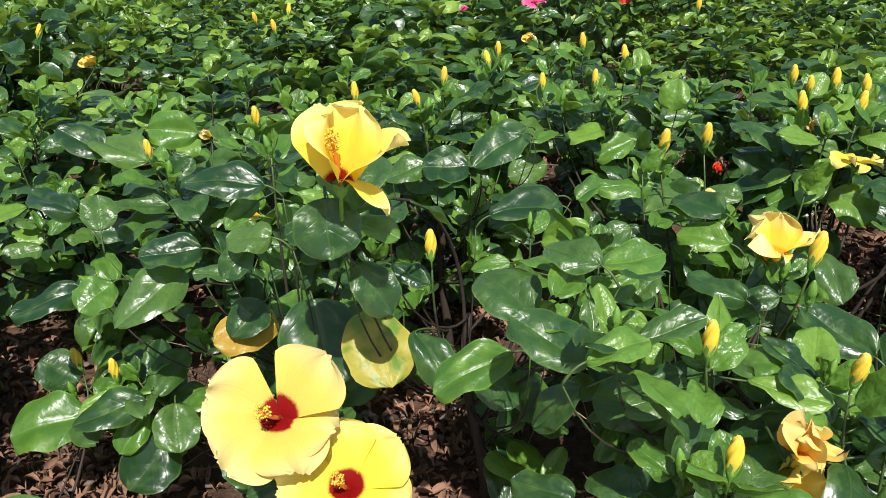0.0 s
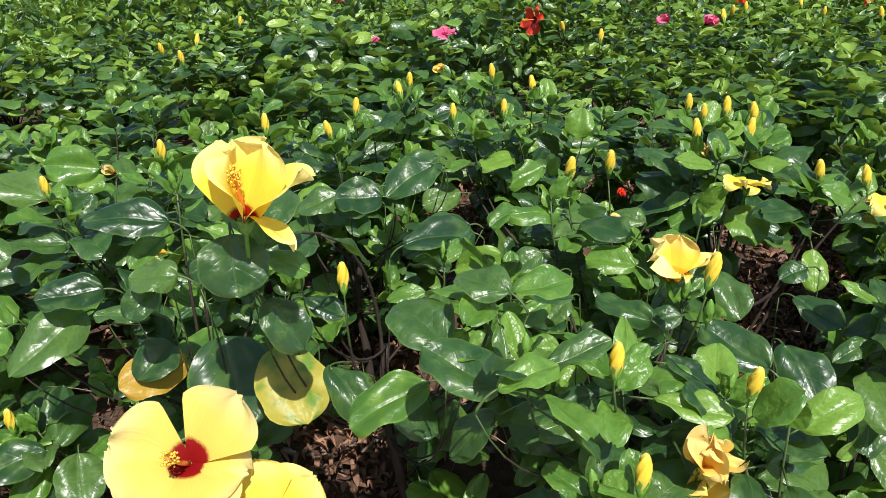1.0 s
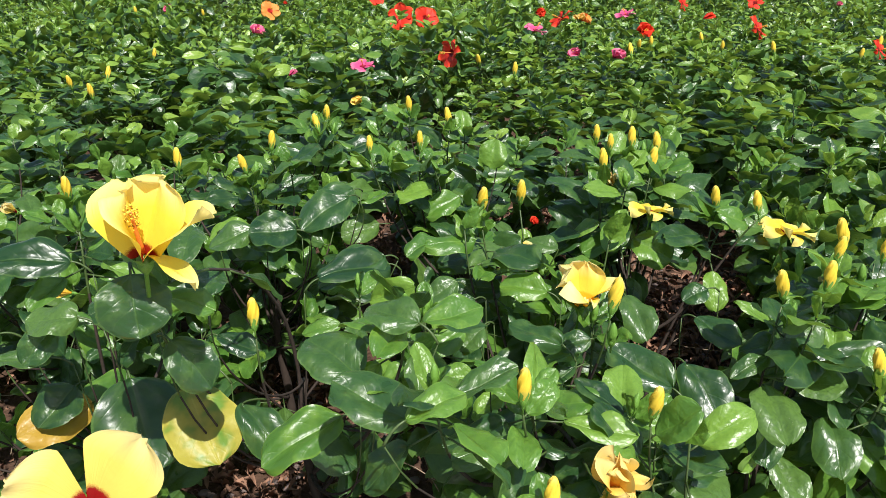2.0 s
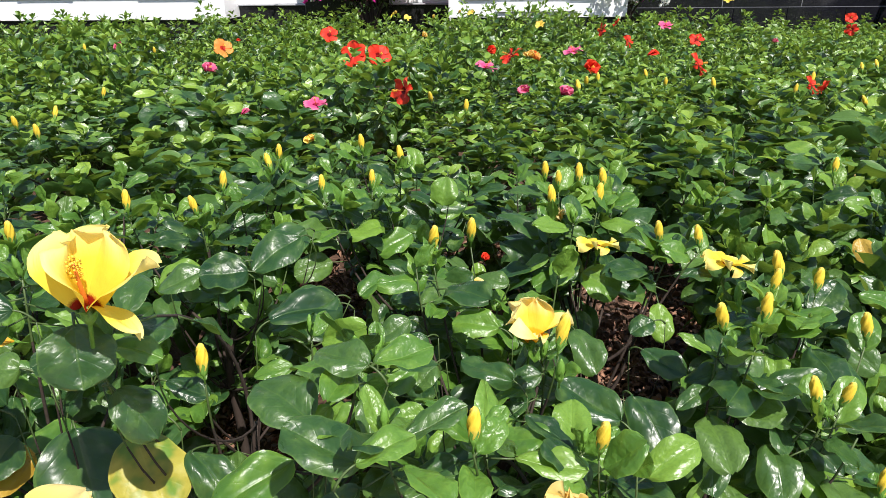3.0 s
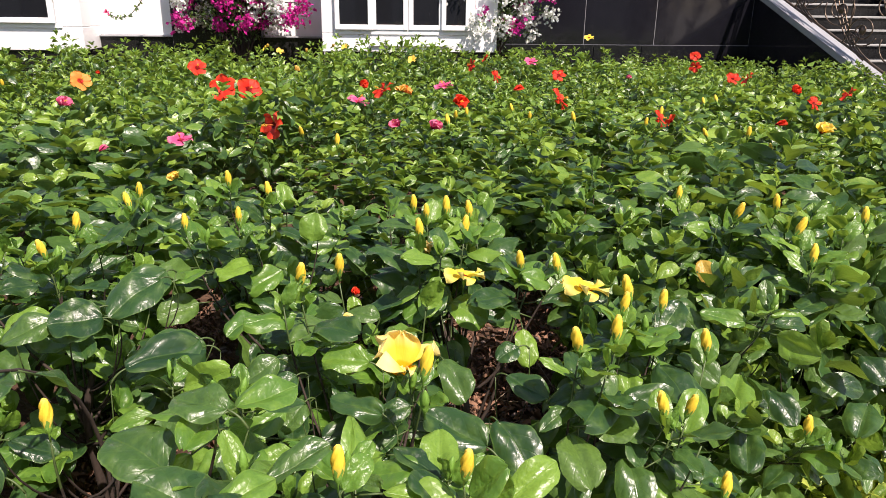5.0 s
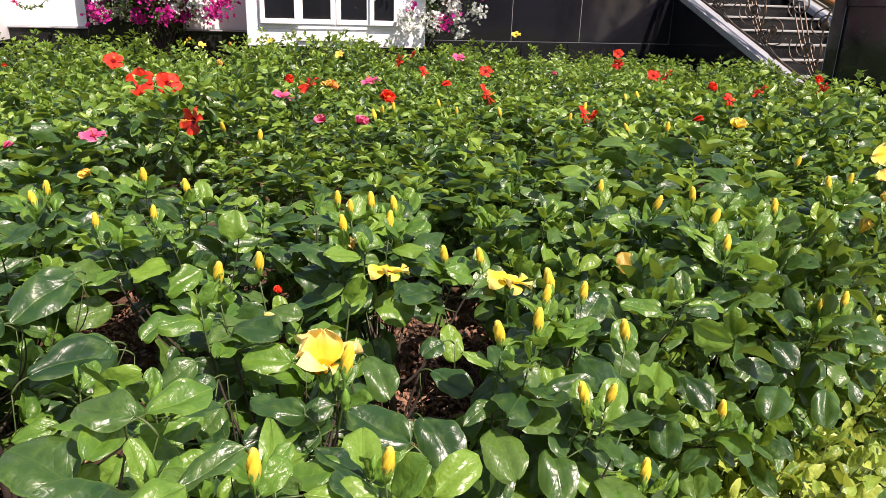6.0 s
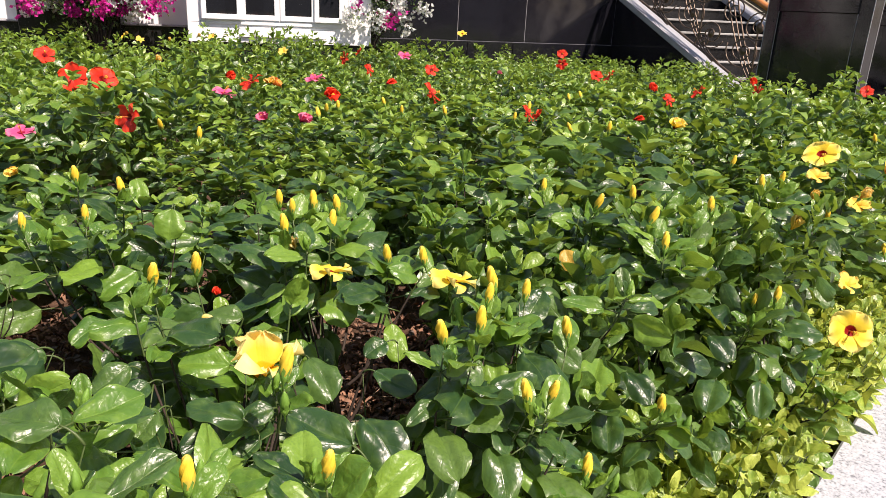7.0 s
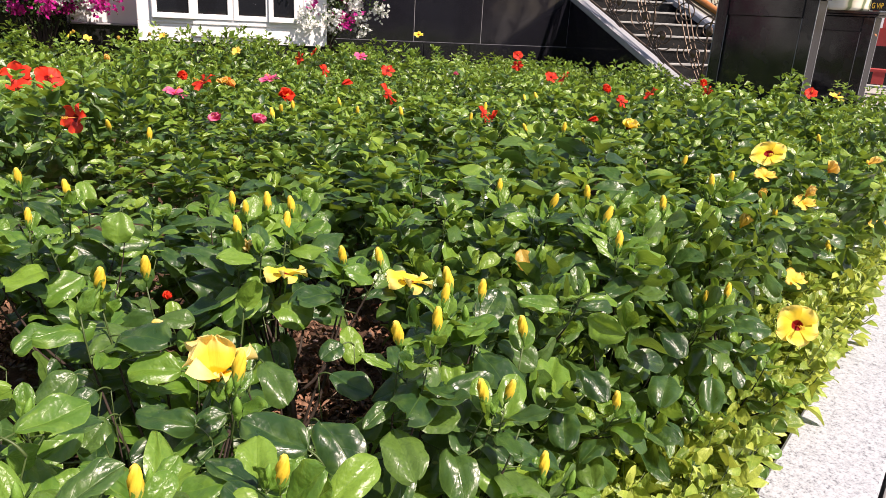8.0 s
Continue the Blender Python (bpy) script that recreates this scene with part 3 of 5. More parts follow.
def shoot_leaves(rng, path, count, big, round_leaf, reach=0.24, sag=0.3, roll=0.5):
    """Leaves of one shoot, thickest towards its tip: rows of node, base, turn, length, width, young."""
    out = []
    az = rng.uniform(0, 6.28)
    run = np.concatenate([[0], np.cumsum(np.linalg.norm(np.diff(path[::-1], axis=0), axis=1))])
    for i in range(count):
        s = i / max(1, count - 1)                      # 0 at the tip
        gone = reach * s ** 1.25
        at = np.array([np.interp(gone, run, path[::-1][:, k]) for k in range(3)])
        az += 2.4 + rng.uniform(-0.5, 0.5)
        young = s < (0.26 if round_leaf else 0.42)
        size = big * (0.56 + 0.60 * min(1.0, s * 2.6)) * rng.uniform(0.72, 1.12)
        rise = 1.15 - (1.2 + sag) * s ** 0.8 + rng.uniform(-0.38, 0.38)
        d = np.array([math.cos(az) * math.cos(rise), math.sin(az) * math.cos(rise), math.sin(rise)])
        up = np.array([0, 0, 1.0]) + 0.55 * LIGHT + rng.normal(0, roll, 3)
        stalk = (0.10 + 0.45 * s) * size
        width = size * rng.uniform(0.56, 0.76) if round_leaf else size * rng.uniform(0.46, 0.66)
        out.append((at, at + d * stalk, frame_of(d - np.array([0, 0, sag * s]), up), size, width, young))
    return out

# ---- flowers and buds ----
def petal(bend0, bend1, seed, ruffle=0.05, rows=12, cols=17, narrow=1.0, cupped=0.0, frill=0.016, foot=0.13):
    """A petal 1 long: base at the origin, flower's axis +z, leaning out along +y."""
    rng = np.random.RandomState(seed)
    ph = rng.uniform(0, 6.28, 3)
    V, UV = [], []
    r = z = 0.0
    last = 0.0
    for i in range(rows):
        s = 1 - (1 - i / (rows - 1)) ** 1.5
        bend = radians(bend0 + (bend1 - bend0) * min(1.0, s * 1.5) ** 0.8)
        r, z = r + math.sin(bend) * (s - last), z + math.cos(bend) * (s - last)
        last = s
        k0 = min(1.0, s / 0.60)
        w = 0.5 * narrow * (foot + (0.98 - foot) * k0 ** (1.25 if foot < 0.2 else 0.85))
        if s > 0.60:
            w *= max(0.10, 1 - ((s - 0.60) / 0.40) ** 2.6) ** 0.62
        for k in range(cols):
            c = 2 * k / (cols - 1) - 1
            off = ruffle * s ** 2.5 * math.sin(4.5 * c + ph[0] + 1.5 * s) + 0.16 * c * s + 0.5 * ruffle * s ** 4 * math.sin(9 * c + ph[1] + 2 * s) + cupped * c * c * w * math.sin(math.pi * min(1.0, s * 1.1))
            short = frill * s * (math.sin(6 * c + ph[2]) + 0.6 * math.sin(17 * c + ph[1]))
            V.append((c * w, r - short * math.sin(bend) - off * math.cos(bend), z - short * math.cos(bend) + off * math.sin(bend)))
            UV.append(((c + 1) / 2, s))
    F = [(i * cols + k, i * cols + k + 1, (i + 1) * cols + k + 1, (i + 1) * cols + k) for i in range(rows - 1) for k in range(cols - 1)]
    return np.array(V), F, np.array(UV)


# bend at foot and rim, width, ruffle
OPEN = {"open": (42, 84, 1.0, 0.05), "cup": (14, 38, 1.10, 0.05), "half": (9, 28, 1.10, 0.05), "star": (46, 92, 0.78, 0.10), "lily": (24, 78, 0.86, 0.06), "folded": (4, 12, 0.62, 0.08)}
petal_meshes = {}


def petal_mesh(state, n, mat):
    key = state, n, mat.name
    if key not in petal_meshes:
        b0, b1, narrow, ruffle = OPEN[state]
        v, f, uv = petal(b0, b1 + 6 * (n - 1), 7 * n + len(state), ruffle, narrow=narrow)
        petal_meshes[key] = made("petal", v, f, [mat], uv)
    return petal_meshes[key]


def calyx_mesh():
    p = Pile()
    v, f, uv = lathe([(0.03, -0.70), (0.03, -0.30), (0.07, -0.25), (0.105, -0.16), (0.11, -0.02), (0.07, 0.02)], 8)
    p.add(v, f, uv)
    for k in range(5):
        a = k * 1.2566
        v, f, uv = blade(4, 3, 0.4, 0.3, -0.1, 0, k, 0.0, 0.9)
        t = frame_of(np.array([0.9 * math.cos(a), 0.9 * math.sin(a), 1.0]), np.array([-math.cos(a), -math.sin(a), 0.2]))
        p.add((v * (0.13, 0.24, 0.2)) @ t.T + np.array([0.10 * math.cos(a), 0.10 * math.sin(a), -0.10]), f, uv)
    return p.mesh("calyx", [SEPAL])


def column_mesh():
    p = Pile()
    pts = [(0.0, 0.02 * math.sin(3 * s), 0.05 + 0.72 * s) for s in np.linspace(0, 1, 6)]
    p.add(*tube(pts, np.linspace(0.035, 0.022, 6), 6), 0)
    return p.mesh("stamen_column", [STAMEN_RED])


def pollen_mesh():
    p = Pile()
    rng = np.random.RandomState(3)
    for i in range(70):
        h = rng.uniform(0.52, 0.82)
        a = rng.uniform(0, 6.28)
        q = rng.uniform(0.04, 0.095)
        c = np.array([q * math.cos(a), q * math.sin(a), h])
        r = rng.uniform(0.014, 0.026)
        v = np.array([(1, 0, 0), (-1, 0, 0), (0, 1, 0), (0, -1, 0), (0, 0, 1), (0, 0, -1)]) * r + c
        p.add(v, [(0, 2, 4), (2, 1, 4), (1, 3, 4), (3, 0, 4), (2, 0, 5), (1, 2, 5), (3, 1, 5), (0, 3, 5)])
    return p.mesh("pollen", [STAMEN])


CALYX, COLUMN, POLLEN = calyx_mesh(), column_mesh(), pollen_mesh()


def facing(at, way, size, spin=0.0):
    """Pose of a flower at a place, its axis along way."""
    q = Vector(way).normalized().to_track_quat("Z", "Y").to_matrix().to_4x4()
    return Matrix.Translation(at) @ q @ pose(0, 0, 0, 0, 0, spin) @ Matrix.Scale(size, 4)


def add_flower(bush, at, way, size, state, mat, label, spin=0.0):
    """size: a petal's length in metres. Hangs in the bush as its part."""
    fl = part("flower", CALYX, bush, label, bush.matrix_world.inverted() @ facing(at, way, size, spin))
    for k in range(5):
        part("petal", petal_mesh(state, k % 3, mat), fl, "", pose(0, 0, 0, 0, 0, 72 * k + 7 * (k % 2)))
    if state in ("open", "cup", "star"):
        part("stamen_column", COLUMN, fl, "orange stamen column")
        part("pollen", POLLEN, fl, "yellow pollen heads")
    return fl


def shaped_flower(bush, at, way, size, petals, mat, label, ruffle=0.06, stamen=True):
    """A flower whose petals each have their own set: round the axis from the camera's side, bend at foot and rim,
    length, width, cup.
    """
    z = Vector(way).normalized()
    y = (Vector((0, -1, 0)) - z * z.dot(Vector((0, -1, 0)))).normalized()
    x = y.cross(z)
    base = Matrix.Translation(at) @ Matrix((x, y, z)).transposed().to_4x4() @ Matrix.Scale(size, 4)
    fl = part("flower", CALYX, bush, label, bush.matrix_world.inverted() @ base)
    for k, (round_, b0, b1, long, wide, cup) in enumerate(petals):
        v, f, uv = petal(b0, b1, 11 * k + len(label), ruffle, 18, 21, wide, cup, 0.012 + 0.05 * ruffle, 0.13 if b0 > 38 else 0.30)
        droops = b1 > 100
        part("petal", made("petal", v * long, f, [mat], uv), fl, "drooping petal" if droops else "", pose(0, 0, 0, 0, 0, round_))
    if stamen:
        lean = pose(0, 0, 0, -8, 6, 0)
        part("stamen_column", COLUMN, fl, "orange stamen column", lean)
        part("pollen", POLLEN, fl, "yellow pollen heads", lean)
    return fl


def bud_meshes():
    v, f, uv = lathe([(0.05, 0.06), (0.110, 0.16), (0.150, 0.32), (0.168, 0.48), (0.160, 0.64), (0.138, 0.78), (0.108, 0.89), (0.082, 0.96), (0.046, 1.0), (0.02, 0.97)], 20, 2.2, 5, 0.17)
    roll = made("rolled_petals", v, f, [PETAL_BUD], uv)
    p = Pile()
    v, f, uv = lathe([(0.026, -0.30), (0.030, -0.08), (0.075, -0.02), (0.112, 0.08), (0.128, 0.20), (0.10, 0.21)], 8)
    p.add(v, f, uv)
    for k in range(5):
        a = k * 1.2566
        v, f, uv = blade(4, 3, 0.4, 0.3, -0.05, 0, k, 0.0, 0.9)
        t = frame_of(np.array([0.22 * math.cos(a), 0.22 * math.sin(a), 1.0]), np.array([-math.cos(a), -math.sin(a), 0.2]))
        p.add((v * (0.15, 0.32, 0.2)) @ t.T + np.array([0.112 * math.cos(a), 0.112 * math.sin(a), 0.10]), f, uv)
    return roll, p.mesh("bud_cup", [SEPAL])


ROLL, CUP = bud_meshes()
v, f, uv = lathe([(0.10, 0.2), (0.14, 0.35), (0.10, 0.60), (0.04, 0.74), (0.01, 0.78)], 8)
TIP = made("closed_tip", v, f, [SEPAL], uv)


def add_bud(bush, at, lean, size, label="yellow rolled flower bud in a green cup"):
    b = part("bud", CUP, bush, label, bush.matrix_world.inverted() @ facing(at, lean, size, 40 * (at[0] * 37 % 9)))
    part("rolled_petals", ROLL, b)
    return b


# ---- the bed's plan ----
def edge_gap(x, y):
    """Metres into the bed from the kerb's inner line."""
    return -(x - 1.46) * 0.259 + (y - 0.56) * 0.966


def canopy(x, y):
    k = max(0.0, min(1.0, (edge_gap(x, y) + 0.1) / 0.4))
    return (0.34 + 0.34 * k * k * (3 - 2 * k)) * (1 + 0.10 * noise.noise((x * 3.1, y * 3.1, 4.0)))


def step(a, b, q):
    q = max(0.0, min(1.0, (q - a) / (b - a)))
    return q * q * (3 - 2 * q)


def soil_z(x, y):
    """The soil is heaped up inside the bed and falls off towards the kerb."""
    return 0.22 * step(0.10, 0.46, edge_gap(x, y)) * step(-1.75, -1.25, x) * step(3.4, 2.6, x) * step(3.6, 2.8, y)


# soil patches placed to fit the camera's view; leaves over them are left out
BARE_NEAR = [
    (-0.67, 0.83), (-0.74, 0.90), (-0.61, 0.81), (-0.88, 1.27), (-0.85, 1.16), (-0.79, 1.07), (-0.06, 0.86), (-0.04, 0.93), (-0.10, 0.97), (-0.07, 0.80),
    (0.05, 1.20), (-0.06, 1.25), (-0.55, 0.80), (-0.46, 0.81), (-0.07, 1.23),
]
BARE_FAR = [
    (0.84, 1.36), (0.79, 1.24), (0.81, 1.17), (1.14, 1.54), (1.09, 1.41), (0.98, 1.31), (0.73, 1.24), (0.89, 1.59), (0.25, 1.77), (0.25, 1.94),
    (0.74, 2.01), (1.06, 1.35), (0.85, 1.19), (0.25, 1.80), (0.70, 2.02), (1.48, 1.04), (1.51, 0.98), (1.40, 0.92), (0.78, 1.28), (0.96, 1.34),
]


def near(x, y):
    return -1.0 < x < 1.75 and y < 1.55 and x + 1.2 * y < 2.9


BUSH_LABEL = "glossy green hibiscus bush with rolled yellow buds, standing in the soil"
leaf_meshes = {}


def leaf_mesh(n, mat, fine=False):
    key = n, mat.name, fine
    if key not in leaf_meshes:
        v, f, uv = (ROUND_FINE if fine else ROUND)[n]
        leaf_meshes[key] = made("leaf", v, f, [mat], uv)
    return leaf_meshes[key]


def turn(base, r, wide, long):
    m = Matrix.Identity(4)
    for i in range(3):
        m[i][0], m[i][1], m[i][2], m[i][3] = r[i][0] * wide, r[i][1] * long, r[i][2] * long, base[i]
    return m


# spots kept clear of leaves along the camera's sight lines: centre, reach
CLEAR_SPOTS = [((0.350, 0.705, 0.665), 0.050), ((-0.085, 0.600, 0.600), 0.040), ((-0.250, 0.680, 0.565), 0.030), ((0.285, 0.470, 0.595), 0.030), ((-0.090, 0.490, 0.850), 0.040), ((-0.160, 0.480, 0.640), 0.070), ((-0.107, 0.455, 0.575), 0.065), ((0.987, 0.867, 0.620), 0.022)]
CLEAR_SPOTS += [((x, y, z + 0.010), 0.013) for x, y, z in BUDS_0 + BUDS_1 if x < 1.5 and y < 1.3]
CLEAR_SPOTS += [((x, y, 0.22), 0.040) for x, y in BARE_NEAR] + [((x, y, 0.22), 0.036) for x, y in BARE_FAR]
CLEAR_SPOTS += [(np.array((x, y, z)) + 0.5 * q * np.array(Matrix.Rotation(radians(az), 3, "Z") @ Matrix.Rotation(radians(el), 3, "X") @ Vector((0, 1, 0))), 0.40 * w) for x, y, z, az, el, _, q, w in HERO]
CLEAR_AT, CLEAR_REACH = np.array([c for c, _ in CLEAR_SPOTS]), np.array([q for _, q in CLEAR_SPOTS])
TO_CAMERA = np.array((0.05, 0.0, 1.05)) - CLEAR_AT
TO_CAMERA /= np.linalg.norm(TO_CAMERA, axis=1)[:, None]


def blocks_view(at):
    """Whether a leaf blocks the camera's line to a spot, or sun on soil."""
    d = np.asarray(at) - CLEAR_AT
    along = np.clip((d * TO_CAMERA).sum(1), 0.004, 3.0)
    if (np.linalg.norm(d - along[:, None] * TO_CAMERA, axis=1) < CLEAR_REACH + 0.012).any():
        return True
    low = CLEAR_AT[:, 2] == 0.22
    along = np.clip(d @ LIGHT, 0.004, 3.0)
    return bool((np.linalg.norm(d - along[:, None] * LIGHT, axis=1) < 0.9 * CLEAR_REACH)[low].any())


class Bush:
    """One near bush: each stem and each leaf is a part."""

    def __init__(self, x, y):
        self.x, self.y = x, y
        self.ob = thing("hibiscus_bush", BUSH_LABEL, "shrub", Matrix.Translation((x, y, soil_z(x, y))), group="hibiscus bushes")
        self.here = np.array([x, y, soil_z(x, y)])
        q = np.random.RandomState(int(1000 * (x + 5)) + int(1000 * y + 900))
        self.trunk_path = bezier(np.array([0, 0, -0.02]), np.array([*q.normal(0, 0.02, 2), 0.10]), np.array([*q.normal(0, 0.03, 2), 0.18]), np.array([*q.normal(0, 0.03, 2), 0.6 * (canopy(x, y) - self.here[2])]), 10)
        pile = Pile()
        pile.add(*tube(self.trunk_path, np.linspace(0.009, 0.005, 10), 7))
        part("trunk", pile.mesh("trunk", [BARK]), self.ob, "brown woody trunk")

    def stem(self, tip, rng, thick=0.0031, upright=False):
        d = np.asarray(tip) - self.here
        fork = max(i for i in range(10) if i < 2 or self.trunk_path[i][2] < 0.62 * d[2])
        a = self.trunk_path[max(1, fork - rng.randint(4))]
        b = a + (d - a) * np.array([0.45, 0.45, 0.15]) + rng.normal(0, 0.015, 3)
        c = a + (d - a) * np.array([0.90, 0.90, 0.55]) + rng.normal(0, 0.015, 3)
        if upright:
            b, c = a + (d - a) * np.array([-0.15, -0.15, 0.45]), a + (d - a) * np.array([0.30, 0.30, 1.0]) - np.array([0, 0, 0.03])
        path = bezier(a, b, c, d, 12)
        v, f, uv = tube(path, np.linspace(thick, thick * 0.34, 12), 5)
        pile = Pile()
        half = 9 * 5
        pile.add(v, f[:half], uv, 0)
        pile.f.extend(f[half:])
        pile.m.extend([1] * (len(f) - half))
        return path + self.here, pile

    def close(self, pile):
        part("stem", pile.mesh("stem", [BARK, STEM]), self.ob)

    def bare_stem(self, tip, rng, thick=0.0042):
        self.close(self.stem(tip, rng, thick, True)[1])

    def leaf(self, pile, node_at, base, r, long, wide, mat, n, fine=False):
        local = base - self.here
        if node_at is not None:
            pile.add(*tube(np.linspace(node_at - self.here, local, 3), 0.0012, 4), 1)
        part("leaf", leaf_mesh(n, mat, fine), self.ob, "", turn(local, r, wide, long))

    def shoot(self, tip, rng, count, big=0.066, reach=0.24, needed=True, upright=False):
        # shoots that would stand in the camera's sight lines are left out
        if not needed and blocks_view(np.asarray(tip) - np.array([0, 0, 0.03])):
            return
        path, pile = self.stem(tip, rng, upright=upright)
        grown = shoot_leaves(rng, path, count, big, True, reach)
        kept = [q for q in grown if not blocks_view(q[1] + 0.55 * q[3] * q[2][:, 1])]
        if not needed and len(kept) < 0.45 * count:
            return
        for at, base, r, long, wide, young in kept:
            self.leaf(pile, at, base, r, long, wide, LEAF_YOUNG if young or rng.rand() < 0.12 else LEAF, rng.randint(len(ROUND)))
        self.close(pile)
        every_path.append((path, self))


every_path = []


# ---- near bushes ----
rng = np.random.RandomState(11)
bushes = []
for gy in np.arange(-0.1, 1.9, 0.30):
    for gx in np.arange(-1.2, 2.0, 0.30):
        x, y = gx + rng.uniform(-0.09, 0.09), gy + rng.uniform(-0.09, 0.09)
        # bushes stand back from the camera and off the soil patches
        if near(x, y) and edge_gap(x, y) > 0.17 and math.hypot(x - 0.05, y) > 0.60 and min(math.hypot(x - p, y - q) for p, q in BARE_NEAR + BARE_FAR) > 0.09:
            bushes.append(Bush(x, y))


def nearest(x, y):
    return min(bushes, key=lambda b: (b.x - x) ** 2 + (b.y - y) ** 2)


tips = []
for x, y, z in BUDS_0 + BUDS_1 + BUDS_2:
    if near(x, y):
        b = nearest(x, y)
        size = rng.uniform(0.031, 0.040)
        lean = (rng.normal(0, 0.15), rng.normal(0, 0.15), 1)
        foot = np.array([x, y, z - 0.55 * size])
        b.shoot(foot - np.array([0, 0, 0.008]), rng, 15, 0.064, 0.17)
        add_bud(b.ob, (x, y, z - 0.5 * size), lean, size)
        a = rng.uniform(0, 6.28)
        b.shoot((x + 0.035 * math.cos(a), y + 0.035 * math.sin(a), z - 0.035), rng, 6, 0.062, 0.10, False)
        if len(tips) % 3 == 0:
            g = part("bud", CUP, b.ob, "small closed green bud", b.ob.matrix_world.inverted() @ facing((x + 0.035 * math.cos(a), y + 0.035 * math.sin(a), z - 0.036), (0.2 * math.cos(a), 0.2 * math.sin(a), 1), 0.036))
            part("closed_tip", TIP, g)
        tips.append((x, y))

tips += [(q[0], q[1]) for q in HERO]
rng = np.random.RandomState(31)
for b in bushes:
    for k in range(4):
        a, q = rng.uniform(0, 6.28), 0.17 * math.sqrt(rng.rand())
        x, y = b.x + q * math.cos(a), b.y + q * math.sin(a)
        z = canopy(x, y) * rng.uniform(0.45, 0.72)
        b.shoot((x, y, max(z, soil_z(x, y) + 0.10)), rng, 9, 0.066, 0.16, False)
    for k in range(8):
        a, q = rng.uniform(0, 6.28), 0.20 * math.sqrt(rng.rand())
        x, y = b.x + q * math.cos(a), b.y + q * math.sin(a)
        crowded = min((x - p) ** 2 + (y - s) ** 2 for p, s in tips) < 0.06 ** 2
        z = canopy(x, y) * (rng.uniform(0.62, 0.84) if crowded else rng.uniform(0.82, 1.0))
        b.shoot((x, y, z), rng, 16, 0.061, 0.28, False)

# fresh tufts of upright leaves round green buds
TUFTS = [
    (0.112, 0.566, 0.735), (0.118, 0.465, 0.715), (-0.213, 0.775, 0.765), (0.083, 0.760, 0.660), (0.217, 0.519, 0.655), (-0.442, 0.771, 0.460),
    (0.857, 0.603, 0.680), (0.354, 0.688, 0.625), (0.533, 0.582, 0.660), (0.622, 0.521, 0.600), (0.520, 0.968, 0.690), (0.605, 0.830, 0.680),
    (0.634, 0.648, 0.670), (0.918, 1.009, 0.690), (0.149, 0.686, 0.660), (0.322, 0.516, 0.620),
]
rng = np.random.RandomState(37)
for x, y, z in TUFTS:
    b = nearest(x, y)
    path, pile = b.stem((x, y, z - 0.012), rng, 0.0034)
    for at, base, r, long, wide, young in shoot_leaves(rng, path, 9, 0.056, True, 0.05):
        b.leaf(pile, at, base, r, long, 0.82 * wide, LEAF_YOUNG if rng.rand() < 0.5 else LEAF, (0, 3, 5, 6)[rng.randint(4)])
    b.close(pile)
    every_path.append((path, b))
    g = part("bud", CUP, b.ob, "small closed green bud", b.ob.matrix_world.inverted() @ facing((x, y, z - 0.006), (rng.normal(0, 0.2), rng.normal(0, 0.2), 1), 0.030))
    part("closed_tip", TIP, g)

rng = np.random.RandomState(21)
nodes = np.concatenate([q for q, _ in every_path])
owners = [b for q, b in every_path for _ in q]
for i, (x, y, z, az, el, ro, long, wide) in enumerate(HERO):
    r = np.array((Matrix.Rotation(radians(az), 3, "Z") @ Matrix.Rotation(radians(el), 3, "X") @ Matrix.Rotation(radians(ro), 3, "Y")))
    end = np.array([x, y, z])
    # the stalk springs from the nearest stem below the leaf
    gap = np.linalg.norm((nodes - end) * (1, 1, 0.6), axis=1) + 10 * (nodes[:, 2] > z - 0.015)
    n = int(np.argmin(gap))
    b, root = owners[n], nodes[n] - owners[n].here
    tip = end - b.here
    if np.linalg.norm(tip - root) > 0.05:
        _, pile = b.stem(end - 0.020 * r[:, 1] - np.array([0, 0, 0.012]), rng, 0.0020)
        b.close(pile)
        root = tip - 0.020 * r[:, 1] - np.array([0, 0, 0.012])
    pile = Pile()
    pile.add(*tube(bezier(root, root + (tip - root) * 0.3 + np.array([0, 0, 0.006]), tip - 0.007 * r[:, 1], tip, 7), np.linspace(0.0014, 0.0010, 7), 5), m=1)
    b.leaf(pile, None, end, r, long, wide, LEAF_YOUNG if i % 5 == 3 or i >= len(HERO) - len(LEAVES_FRESH) else LEAF, (0, 5, 1, 7, 8)[i % 5], True)
    b.close(pile)

# the flowers close by
b = nearest(-0.17, 0.5)
shaped_flower(b.ob, (-0.166, 0.492, 0.612), (0.02, -0.42, 0.60), 0.066, [(140, 42, 80, 1.08, 1.22, 0.10), (76, 46, 90, 0.84, 1.10, 0.0), (26, 42, 78, 0.95, 1.08, 0.06), (-40, 42, 80, 1.0, 1.14, 0.06), (-106, 40, 76, 1.05, 1.12, 0.08)], PETAL_PALE, "wide open pale yellow hibiscus flower with a red throat", 0.055)
b.bare_stem((-0.160, 0.512, 0.580), rng)
shaped_flower(b.ob, (-0.110, 0.465, 0.552), (0.06, -0.32, 0.66), 0.062, [(196, 40, 78, 1.0, 1.1, 0.08), (132, 42, 80, 1.04, 1.14, 0.06), (66, 42, 84, 1.0, 1.1, 0.04), (-8, 42, 84, 1.0, 1.1, 0.04), (-84, 42, 86, 1.02, 1.14, 0.04)], PETAL_YELLOW, "open yellow hibiscus flower with a red throat", 0.055)
b.bare_stem((-0.110, 0.480, 0.518), rng)
b = nearest(-0.08, 0.6)
